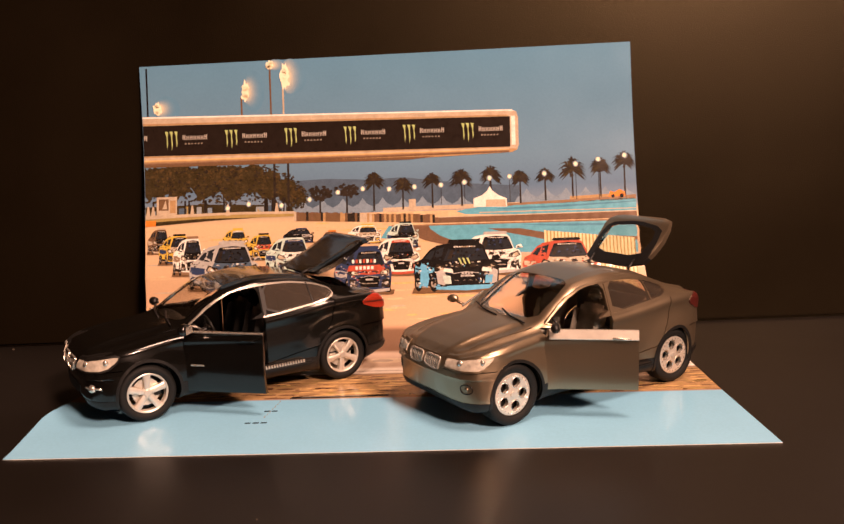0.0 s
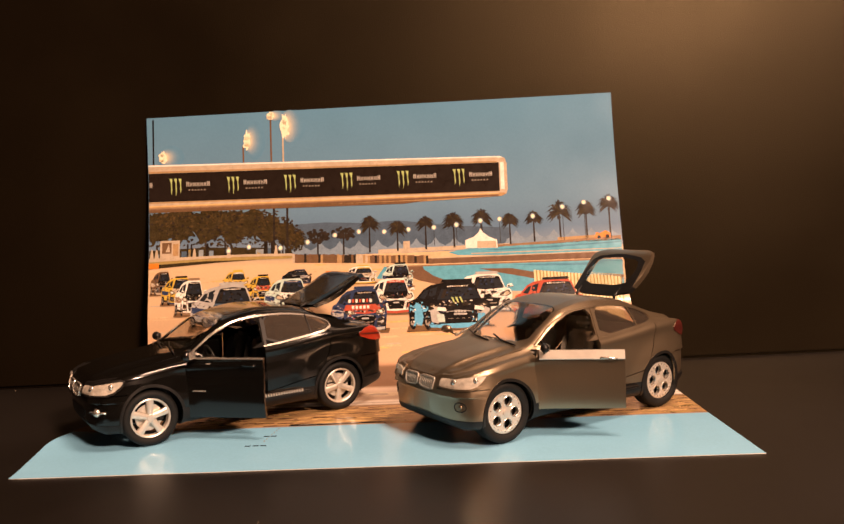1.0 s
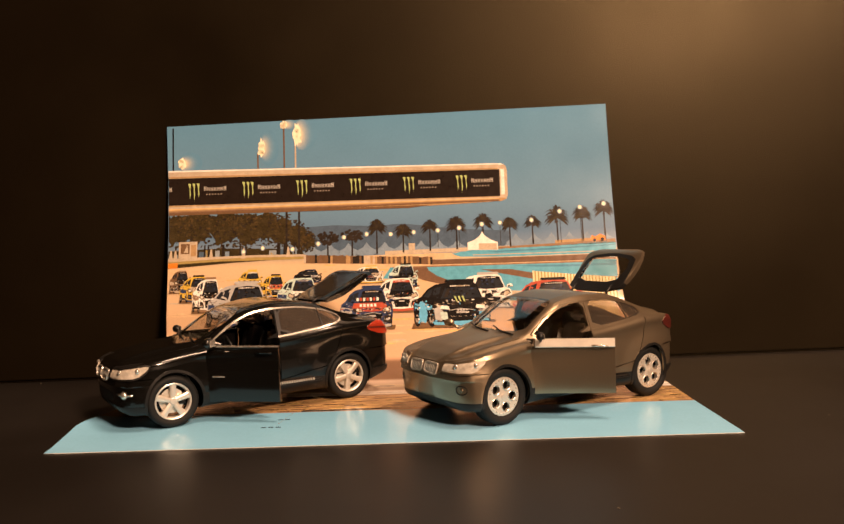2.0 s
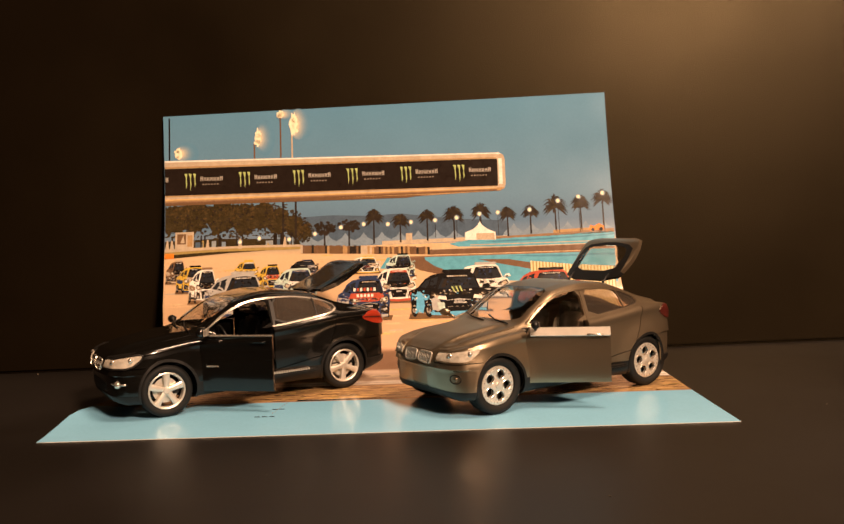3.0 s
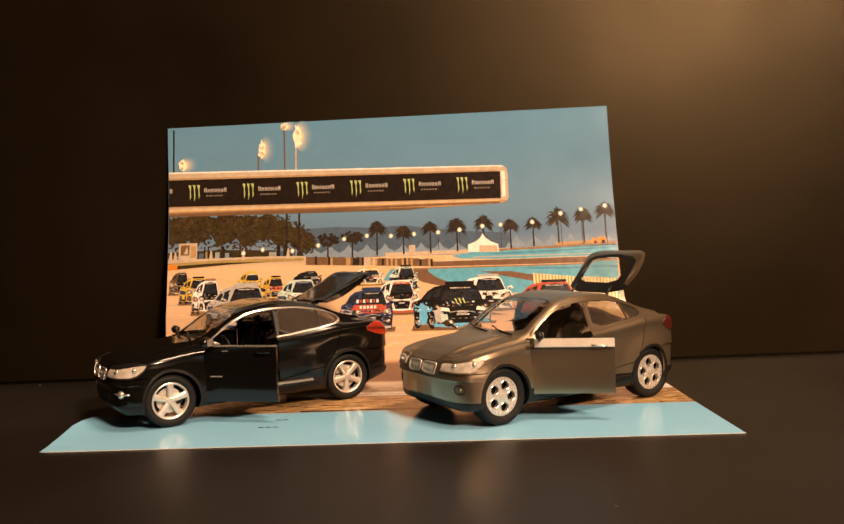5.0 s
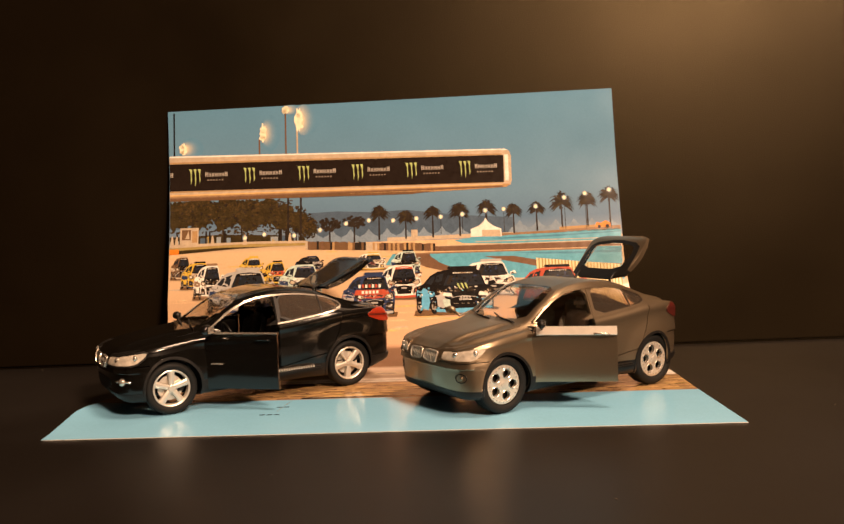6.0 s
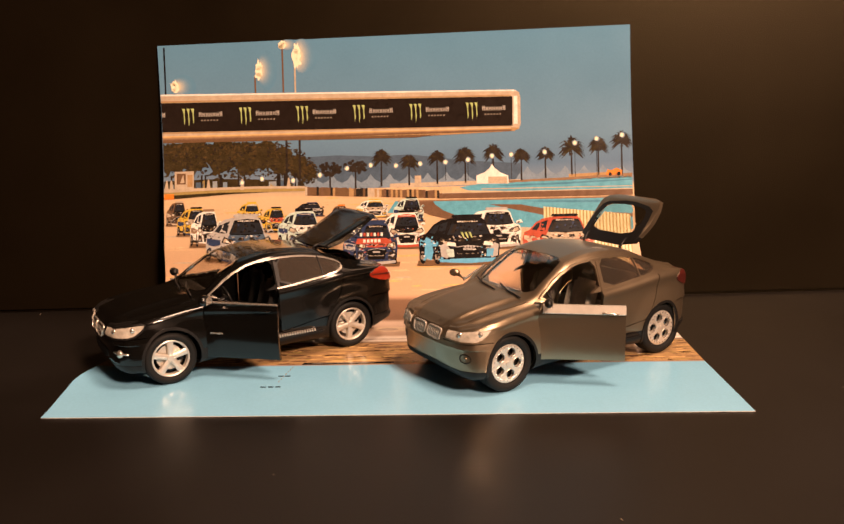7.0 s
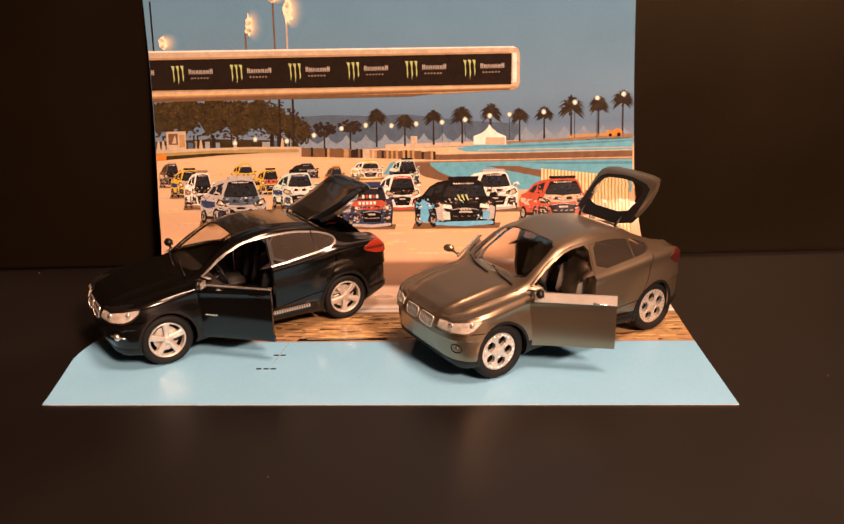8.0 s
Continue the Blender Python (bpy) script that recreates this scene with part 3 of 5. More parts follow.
    q([(0.42, 0.265), (0.42, 0.305), (0.58, 0.305), (0.58, 0.265)], "silver", 4.5)
    q([(0.33, 0.19), (0.32, 0.215), (0.68, 0.215), (0.67, 0.19)], "grey", 4.4)
    q([(0.05, 0.025), (0.05, 0.085), (0.50, 0.055), (0.95, 0.085), (0.95, 0.025), (0.50, -0.012)], accent, 4)
    for _ in range(120):
        a, b = random.choice(((random.uniform(0.05, 0.28), random.uniform(0.08, 0.40)), (random.uniform(0.70, 0.93), random.uniform(0.08, 0.40)), (random.uniform(0.15, 0.82), random.uniform(0.41, 0.55))))
        d, e = random.uniform(0.008, 0.05), random.uniform(0.008, 0.035)
        q([(a, b), (a + d, b + 0.008), (a + d * 0.8, b + e), (a - 0.006, b + e)], random.choice(loud), 4.6 + 0.9 * random.random())
    return p


CARS = [
    (-0.0111, 0.0718, 0.0097, 0.0818, "dark", "silver", "navy", "printed dark rally car"), (0.0353, 0.0700, 0.0582, 0.0830, "white", "cream", "yellow", "printed white rally car"),
    (0.0150, 0.0650, 0.0290, 0.0795, "shade", "dark", "orange", "printed dark rally car"), (0.0636, 0.0660, 0.0856, 0.0838, "mint", "dark", "navy", "printed dark rally car"),
    (-0.1083, 0.0675, -0.0930, 0.0848, "shade", "dark", "cream", "printed brown rally car"), (-0.0553, 0.0670, -0.0370, 0.0830, "yellow", "yellow", "silver", "printed yellow rally car"),
    (-0.0374, 0.0610, -0.0180, 0.0788, "yellow", "red", "dark", "printed yellow and red rally car"), (-0.0997, 0.0600, -0.0768, 0.0800, "yellow", "cream", "navy", "printed yellow rally car"),
    (-0.0897, 0.0520, -0.0680, 0.0780, "white", "dark", "mud", "printed white rally car"), (-0.0233, 0.0505, 0.0090, 0.0765, "mint", "white", "navy", "printed pale green rally car"),
    (-0.0765, 0.0400, -0.0290, 0.0735, "silver", "hill", "navy", "printed silver rally car"), (0.0533, 0.0475, 0.0860, 0.0737, "white", "dark", "red", "printed white and black rally car"),
    (0.1161, 0.0460, 0.1598, 0.0742, "white", "white", "silver", "printed white rally car"), (0.1635, 0.0385, 0.2150, 0.0682, "red", "cream", "cream", "printed red and white rally car"),
    (0.0265, 0.0355, 0.0655, 0.0668, "navy", "red", "silver", "printed navy and red rally car"), (0.0848, 0.0352, 0.1432, 0.0692, "dark", "dark", "sky", "printed black and blue rally car"),
]
for k, (x0, z0, x1, z1, body_ink, bonnet_ink, accent_ink, words) in enumerate(CARS):
    p = printed_car(x0, z0, x1, z1, body_ink, bonnet_ink, accent_ink, 10 + 1.6 * k, words)
    top = 12 + 1.6 * k
    if words == "printed black and blue rally car":
        for _ in range(48):
            a, d = random.choice(((random.gauss(0.090, 0.005), random.gauss(0.0455, 0.005)), (random.gauss(0.100, 0.004), random.gauss(0.0425, 0.003)), (random.gauss(0.133, 0.004), random.gauss(0.0435, 0.003))))
            p.oval(a, max(0.037, min(0.058, d)), random.uniform(0.0004, 0.0013), random.uniform(0.0003, 0.0008), random.choice(("sky", "white", "sky", "white", "silver", "dark", "navy")), top + random.random() * 0.5, 6, 0.4)
        # blue flank and front lip, pale lamps, grey wing sides
        p.shape([(0.0856, 0.0390), (0.0912, 0.0375), (0.0925, 0.0440), (0.0905, 0.0530), (0.0866, 0.0535)], "sky", 12 + 1.6 * k - 0.3)
        p.shape([(0.0985, 0.0400), (0.1035, 0.0385), (0.1052, 0.0455), (0.1015, 0.0495), (0.0975, 0.0480)], "silver", top + 0.5)
        p.shape([(0.1362, 0.0385), (0.1412, 0.0400), (0.1422, 0.0480), (0.1388, 0.0495), (0.1350, 0.0455)], "silver", top + 0.5)
        p.shape([(0.1060, 0.0362), (0.1385, 0.0362), (0.1400, 0.0385), (0.1050, 0.0382)], "sky", top + 0.6)
        for a, b in ((0.1025, 0.1100), (0.1305, 0.1380)):
            p.shape([(a, 0.0478), (b, 0.0470), (b - 0.0008, 0.0497), (a + 0.0008, 0.0505)], "white", top + 0.6)
        p.shape([(0.1035, 0.0395), (0.1085, 0.0395), (0.1078, 0.0450), (0.1022, 0.0455)], "mint", top + 0.6)
        p.shape([(0.1325, 0.0395), (0.1375, 0.0395), (0.1385, 0.0450), (0.1332, 0.0450)], "sky", top + 0.6)
        for i in range(4):
            p.oval(0.1167 + 0.0022 * i, 0.0467, 0.0010, 0.0009, "silver", top + 0.7, 8, 0.05)
        for i in range(3):
            p.shape([(0.1135 + 0.003 * i, 0.0572), (0.1150 + 0.003 * i, 0.0572), (0.1165 + 0.003 * i, 0.0530), (0.1155 + 0.003 * i, 0.0530)], "green", top + 0.1)
    if words == "printed navy and red rally car":
        p.shape([(0.0335, 0.0505), (0.0590, 0.0505), (0.0575, 0.0545), (0.0350, 0.0545)], "red", top)
        for i in range(5):
            p.bar(0.0395 + 0.0028 * i, 0.0515, 0.0413 + 0.0028 * i, 0.0537, "white", top + 0.1)
        for i in range(7):
            p.bar(0.0370 + 0.0026 * i, 0.0560, 0.0387 + 0.0026 * i, 0.0585, "red" if i % 2 else "white", top + 0.1)
    p.done()

# on the flat part
p = Picture("printed_pebble_strip", "printed brown and ochre gravel strip", True)
p.shape([(-0.12, 0.0775), (0.262, 0.0775), (0.262, 0.1195), (-0.12, 0.1195)], "tan", 1)
for _ in range(900):
    x, y = random.uniform(-0.113, 0.255), random.uniform(0.0785, 0.1185)
    if x > -0.105:
        p.oval(x, y, random.uniform(0.0015, 0.008), random.uniform(0.0004, 0.0013), random.choice(("chip", "char", "brown", "tan", "chip", "mud", "ochre")), 2 + 4 * random.random(), 7, 0.45)
p.done()
p = Picture("printed_white_line", "printed pale line across the ground", True)
p.shape([(-0.112, 0.122), (0.257, 0.124), (0.257, 0.134), (-0.112, 0.133)], "white", 2)
p.shape([(-0.112, 0.1265), (0.257, 0.1275), (0.257, 0.1290), (-0.112, 0.1280)], "silver", 3)
p.done()
p = Picture("printed_dark_bar", "printed dark bar at the edge of the blue", True)
p.shape([(0.0125, 0.0775), (0.0687, 0.0785), (0.0687, 0.0820), (0.0135, 0.0812)], "dark", 8)
p.shape([(0.018, 0.0795), (0.058, 0.0802), (0.052, 0.0812), (0.020, 0.0808)], "grey", 9)
p.done()
for x, r in ((0.063, 0.014), (0.178, 0.016)):
    p = Picture("printed_oval", "printed pale oval on the ground", True)
    p.oval(x, 0.150, r, 0.006, "cream", 3, 20)
    p.oval(x - 0.002, 0.150, r * 0.5, 0.003, "grey", 4, 16)
    p.done()
for x, y in ((-0.0045, 0.0400), (-0.0003, 0.0400), (0.0039, 0.0400), (0.0020, 0.0575), (0.0062, 0.0575)):
    p = Picture("printed_mark", "small dark printed mark", True)
    p.bar(x, y, x + 0.0031, y + 0.0017, "dark", 2)
    p.done()
p = Picture("printed_thread_line", "thin broken grey line", True)
for i in range(7):
    p.bar(0.0040 + 0.0006 * i, 0.0480 + 0.004 * i, 0.0044 + 0.0006 * i, 0.0512 + 0.004 * i, "grey", 2)
p.done()

# ---- model cars ----
BLACK = material("black_gloss_paint", (0.004, 0.0036, 0.003), 0.17, spec=0.3, coat=0.45, vary=0.2, grain=400)
TAUPE = material("taupe_metallic_paint", (0.32, 0.245, 0.163), 0.33, metal=0.88, vary=0.1, grain=2500, coat=0.35)
TAUPE.node_tree.nodes["Principled BSDF"].inputs["Coat Roughness"].default_value = 0.22
CHROME = material("chrome", (0.75, 0.7, 0.62), 0.25, metal=0.8, vary=0.08)
SATIN = material("silver_wheel_paint", (0.68, 0.63, 0.55), 0.34, metal=0.55, vary=0.1)
RUBBER = material("tyre_rubber", (0.008, 0.008, 0.0075), 0.65, spec=0.25, bump=0.2, grain=1500)
PLASTIC = material("black_plastic", (0.007, 0.0062, 0.0055), 0.42, spec=0.35, bump=0.1, grain=1200)
SEATS_DARK = material("dark_seat_plastic", (0.018, 0.016, 0.014), 0.55)
SEATS_GREY = material("grey_seat_plastic", (0.30, 0.265, 0.215), 0.5)
GLASS = material("clear_plastic_glazing", (0.92, 0.9, 0.86), 0.03, glass=1.0, vary=0.02)
SMOKED = material("smoked_plastic_glazing", (0.26, 0.21, 0.17), 0.04, glass=0.85, vary=0.05)
TINTED = material("tinted_plastic_glazing", (0.42, 0.34, 0.27), 0.05, glass=0.94, vary=0.05)
DEEP_GLASS = material("dark_tailgate_glazing", (0.02, 0.018, 0.016), 0.08, vary=0.1)
LENS = material("headlight_lens", (0.80, 0.72, 0.60), 0.12, metal=0.35, vary=0.4, grain=420, coat=0.6)
RED_LENS = material("red_tail_lens", (0.30, 0.028, 0.012), 0.12, vary=0.15, coat=0.5)
DARK_RED = material("dull_red_tail_paint", (0.065, 0.011, 0.008), 0.3, vary=0.15)

AXLE, TYRE_R = 1.4665, 0.385
# Outline of the body along its length, in metres of the full-size car; x ahead, y left.
STATIONS = {
    "x": (2.36, 2.30, 2.10, 1.65, 1.15, 0.95, 0.60, 0.20, -0.35, -0.95, -1.45, -1.95, -2.22, -2.40, -2.50),
    "low": (0.40, 0.29, 0.22, 0.22, 0.22, 0.22, 0.22, 0.22, 0.22, 0.22, 0.22, 0.25, 0.30, 0.34, 0.42),
    "wide": (0.52, 0.75, 0.93, 0.985, 0.975, 0.97, 0.97, 0.97, 0.975, 0.99, 1.0, 0.985, 0.945, 0.87, 0.72),
    "belt": (0.84, 0.90, 0.955, 1.01, 1.06, 1.07, 1.09, 1.11, 1.14, 1.20, 1.26, 1.27, 1.25, 1.13, 0.94),
    "roof_wide": (0.40, 0.58, 0.68, 0.73, 0.75, 0.76, 0.73, 0.70, 0.69, 0.66, 0.64, 0.68, 0.69, 0.64, 0.54),
    "top": (0.90, 0.97, 1.03, 1.10, 1.17, 1.20, 1.42, 1.63, 1.71, 1.65, 1.50, 1.375, 1.315, 1.20, 1.00),
    "crown": (0.02, 0.03, 0.05, 0.06, 0.06, 0.05, 0.05, 0.05, 0.05, 0.05, 0.05, 0.03, 0.02, 0.02, 0.02),
}


def along(key, x):
    """A smooth value between the stations, with no overshoot."""
    xs, v = STATIONS["x"][::-1], STATIONS[key][::-1]
    i = max(0, min(len(xs) - 2, int(np.searchsorted(xs, x)) - 1))

    def slope(k):
        if k == 0 or k == len(xs) - 1:
            return 0.0
        a, b = (v[k] - v[k - 1]) / (xs[k] - xs[k - 1]), (v[k + 1] - v[k]) / (xs[k + 1] - xs[k])
        return 0.0 if a * b <= 0 else 2 * a * b / (a + b)
    h = xs[i + 1] - xs[i]
    t = (x - xs[i]) / h
    return ((2 * t ** 3 - 3 * t * t + 1) * v[i] + (t ** 3 - 2 * t * t + t) * h * slope(i)
            + (3 * t * t - 2 * t ** 3) * v[i + 1] + (t ** 3 - t * t) * h * slope(i + 1))


def rib(x, grow):
    """Half a cross-section of the body, from the middle below to the middle above."""
    low, w, belt, rw, top, crown = (along(k, x) for k in ("low", "wide", "belt", "roof_wide", "top", "crown"))
    low, w, rw, top = low - grow, w + grow, rw + grow, top + grow
    mid = 0.45 * low + 0.55 * belt
    crease = max(0.0, min(1.0, (x - 0.95) / 0.35)) * max(0.0, min(1.0, (2.34 - x) / 0.25))
    pts = [(0, low), (0.80 * w, low), (0.93 * w, low + 0.03), (0.985 * w, low + 0.16), (0.995 * w, mid), (0.962 * w, 0.35 * mid + 0.65 * belt), (0.988 * w, belt - 0.04),
           (0.93 * w, belt + 0.025), (rw + 0.05, top - crown - 0.05), (rw - 0.04, top - crown * 0.6 - 0.012 * crease), (0.80 * rw, top - crown * 0.3 - 0.030 * crease), (0.70 * rw, top - 0.026 * crease), (0.63 * rw, top + 0.012 * crease),
           (0.40 * rw, top + 0.006 * crease), (0, top)]
    for _ in range(2):
        cut = [pts[0]]
        for (a, b), (c, d) in zip(pts, pts[1:]):
            cut += [(0.75 * a + 0.25 * c, 0.75 * b + 0.25 * d), (0.25 * a + 0.75 * c, 0.25 * b + 0.75 * d)]
        pts = cut + [pts[-1]]
    return pts


def side_y(x, z):
    """How far out the body's side lies at this place."""
    half = rib(x, 0)
    for (ya, za), (yb, zb) in zip(half[8:], half[9:]):
        if za <= z <= zb:
            return ya + (yb - ya) * (z - za) / max(1e-6, zb - za)
    return half[20][0]


def front_x(y, z):
    """How far ahead the body's nose lies at this place."""
    x = 2.36
    while x > 1.7 and (side_y(x, z) < y or along("top", x) < z or along("low", x) > z):
        x -= 0.005
    return x + nose_dx(x, z)


def flare(x, z):
    """How far the wings swell out round the wheels."""
    r = min(math.hypot(x - c, z - TYRE_R) for c in (AXLE, -AXLE))
    t = max(0.0, min(1.0, (0.74 - r) / 0.28))
    return 0.032 * t * t * (3 - 2 * t)


def nose_dx(x, z):
    """How far the nose leans back above its crease and tucks in below it."""
    t = max(0.0, min(1.0, (x - 1.75) / 0.45))
    return t * t * (3 - 2 * t) * float(np.interp(z, (0.25, 0.40, 0.62, 0.655, 0.672, 0.80, 0.92, 1.0), (-0.05, -0.055, -0.05, -0.042, 0.0, -0.025, -0.085, -0.12)))


def body_bm(grow=0.0):
    """The closed outer form of the body, made bigger by grow."""
    bm = bmesh.new()
    front, rear = 2.36, -2.50
    xs = [rear + (front - rear) * (0.5 - 0.5 * math.cos(math.pi * i / 96)) * 0.35 + (front - rear) * i / 96 * 0.65 for i in range(97)]
    rings = []
    for x in xs:
        px = x * (2.43 + grow) / 2.43
        half = rib(x, grow)
        half = [(y + flare(x, z) * (y > 0.6), z) for y, z in half]
        loop = [bm.verts.new((px, y, z)) for y, z in half] + [bm.verts.new((px, -y, z)) for y, z in half[-2:0:-1]]
        rings.append(loop)
    n = len(rings[0])
    for a, b in zip(rings, rings[1:]):
        for i in range(n):
            bm.faces.new((a[i], b[i], b[(i + 1) % n], a[(i + 1) % n]))
    bm.faces.new(rings[0])
    bm.faces.new(rings[-1][::-1])
    bmesh.ops.recalc_face_normals(bm, faces=bm.faces)
    cuts = [((0, 0, z), (0, 0, 1)) for z in (0.40, 0.62, 0.655, 0.672, 0.74, 0.80, 0.86)] + [((0, y, 0), (0, 1, 0)) for y in (-0.36, -0.18, 0, 0.18, 0.36)]
    for at, normal in cuts:
        faces = [f for f in bm.faces if f.calc_center_median().x > 1.7]
        parts = {e for f in faces for e in f.edges} | {v for f in faces for v in f.verts}
        bmesh.ops.bisect_plane(bm, geom=faces + list(parts), plane_co=at, plane_no=normal)
    for v in bm.verts:
        if v.co.x > 1.7:
            v.co.x += nose_dx(v.co.x, v.co.z) + (0.03 * (1 - (v.co.y / 0.52) ** 2) if v.co.x > 2.35 + grow and abs(v.co.y) < 0.52 else 0)
    bmesh.ops.triangulate(bm, faces=[f for f in bm.faces if len(f.verts) > 4])
    return bm


def prism(points, axis, a, b):
    """A closed prism: an outline in the two other axes, drawn out from a to b."""
    bm = bmesh.new()

    def at(p, d):
        return {"x": (d, p[0], p[1]), "y": (p[0], d, p[1]), "z": (p[0], p[1], d)}[axis]
    one, two = [bm.verts.new(at(p, a)) for p in points], [bm.verts.new(at(p, b)) for p in points]
    for i in range(len(points)):
        j = (i + 1) % len(points)
        bm.faces.new((one[i], one[j], two[j], two[i]))
    bm.faces.new(one)
    bm.faces.new(two[::-1])
    bmesh.ops.recalc_face_normals(bm, faces=bm.faces)
    return bm


def merged(*bms):
    out = bmesh.new()
    for b in bms:
        me = bpy.data.meshes.new("t")
        b.to_mesh(me)
        b.free()
        out.from_mesh(me)
        bpy.data.meshes.remove(me)
    return out


def boolean(bm_a, bm_b, how, keep=False):
    """bm_a cut with bm_b, as a new bmesh. Frees both unless told to keep the first."""
    obs = []
    for b in (bm_a, bm_b):
        me = bpy.data.meshes.new("t")
        b.to_mesh(me)
        obs.append(new("t", me))
    if not keep:
        bm_a.free()
    bm_b.free()
    mod = obs[0].modifiers.new("cut", "BOOLEAN")
    mod.object, mod.operation, mod.solver = obs[1], how, "EXACT"
    bpy.context.view_layer.update()
    me = bpy.data.meshes.new_from_object(obs[0].evaluated_get(bpy.context.evaluated_depsgraph_get()))
    out = bmesh.new()
    out.from_mesh(me)
    bpy.data.meshes.remove(me)
    for o in obs:
        data = o.data
        bpy.data.objects.remove(o)
        bpy.data.meshes.remove(data)
    return out


def smooth_outline(points, times=2):
    for _ in range(times):
        cut = []
        for (a, b), (c, d) in zip(points, points[1:] + points[:1]):
            cut += [(0.8 * a + 0.2 * c, 0.8 * b + 0.2 * d), (0.2 * a + 0.8 * c, 0.2 * b + 0.8 * d)]
        points = cut
    return points


def widened(points, d):
    """An outline moved outwards by d (it runs either way round)."""
    area = sum(a[0] * b[1] - b[0] * a[1] for a, b in zip(points, points[1:] + points[:1]))
    sign = 1 if area > 0 else -1
    out = []
    n = len(points)
    for i in range(n):
        (ax, ay), (bx, by), (cx, cy) = points[i - 1], points[i], points[(i + 1) % n]
        e = Vector((by - ay, ax - bx)).normalized() + Vector((cy - by, bx - cx)).normalized()
        e.normalize()
        out.append((bx + sign * d * e.x, by + sign * d * e.y))
    return out


def disc(cx, cz, r, n=40):
    return [(cx + r * math.cos(2 * math.pi * i / n), cz + r * math.sin(2 * math.pi * i / n)) for i in range(n)]


FRONT_WINDOW = smooth_outline([(0.86, 1.13), (0.46, 1.43), (0.14, 1.565), (-0.225, 1.60), (-0.225, 1.13)], 1)
REAR_WINDOW = smooth_outline([(-0.31, 1.19), (-0.31, 1.60), (-0.70, 1.585), (-1.10, 1.515), (-1.36, 1.41), (-1.38, 1.35), (-1.22, 1.29)], 1)
DAYLIGHT = smooth_outline([(0.90, 1.13), (0.46, 1.44), (0.14, 1.575), (-0.28, 1.61), (-0.70, 1.595), (-1.10, 1.525), (-1.38, 1.42), (-1.40, 1.345), (-1.22, 1.275), (-0.28, 1.16)], 1)
HEADLIGHT = smooth_outline([(2.40, 0.765), (2.38, 0.88), (2.12, 0.945), (1.83, 0.965), (1.86, 0.88), (2.03, 0.775)], 1)
TAIL_LIGHT = smooth_outline([(-1.84, 1.15), (-2.06, 1.275), (-2.46, 1.25), (-2.54, 1.02), (-2.20, 1.03)], 1)
SHIELD = smooth_outline([(0.87, 0.64), (0.50, 0.63), (0.19, 0.555), (0.15, 0.0), (0.19, -0.555), (0.50, -0.63), (0.87, -0.64), (0.97, 0.0)], 1)
HINGE = -1.08
GATE = smooth_outline([(HINGE - 0.07, 0.56), (-1.60, 0.64), (-2.0, 0.63), (-2.17, 0.48), (-2.21, 0.0), (-2.17, -0.48), (-2.0, -0.63), (-1.60, -0.64), (HINGE - 0.07, -0.56)], 1)
GATE_GLASS = smooth_outline([(HINGE - 0.26, 0.43), (-1.65, 0.50), (-1.90, 0.43), (-1.96, 0.0), (-1.90, -0.43), (-1.65, -0.50), (HINGE - 0.26, -0.43)], 1)
GATE_DARK = smooth_outline([(HINGE, 0.60), (-1.62, 0.59), (-1.95, 0.54), (-2.05, 0.0), (-1.95, -0.54), (-1.62, -0.59), (HINGE, -0.60)], 1)


def both(outline, inner=0.3, outer=1.3):
    return merged(prism(outline, "y", inner, outer), prism(outline, "y", -outer, -inner))


NOSE, TAIL = [2.36], [-2.50]


def shrunk(bm, s):
    """Full-size metres to the model's, with the model's own overhangs."""
    for v in bm.verts:
        if v.co.x > 1.5:
            v.co.x = 1.5 + (v.co.x - 1.5) * (NOSE[0] - 1.5) / 0.86
        elif v.co.x < -1.5:
            v.co.x = -1.5 + (v.co.x + 1.5) * (TAIL[0] + 1.5) / -1.0
    bmesh.ops.scale(bm, vec=(s, s, s), verts=bm.verts)
    return bm


def soften(ob, degrees=35):
    """Smooth shading that keeps the sharp edges."""
    me = ob.data
    me.shade_smooth()
    b = bmesh.new()
    b.from_mesh(me)
    for e in b.edges:
        e.smooth = len(e.link_faces) == 2 and e.calc_face_angle(3.2) < radians(degrees)
    b.to_mesh(me)
    b.free()
    return ob


def lathe(profile, n=56, axis="y"):
    """A ring turned about the y axis from (distance along y, radius) pairs, closed."""
    bm = bmesh.new()
    rings = []
    for i in range(n):
        a = 2 * math.pi * i / n
        rings.append([bm.verts.new((r * math.cos(a), y, r * math.sin(a))) for y, r in profile])
    m = len(profile)
    for i in range(n):
        p, q = rings[i], rings[(i + 1) % n]
        for j in range(m):
            k = (j + 1) % m
            bm.faces.new((p[j], p[k], q[k], q[j]))
    bmesh.ops.recalc_face_normals(bm, faces=bm.faces)
    return bm


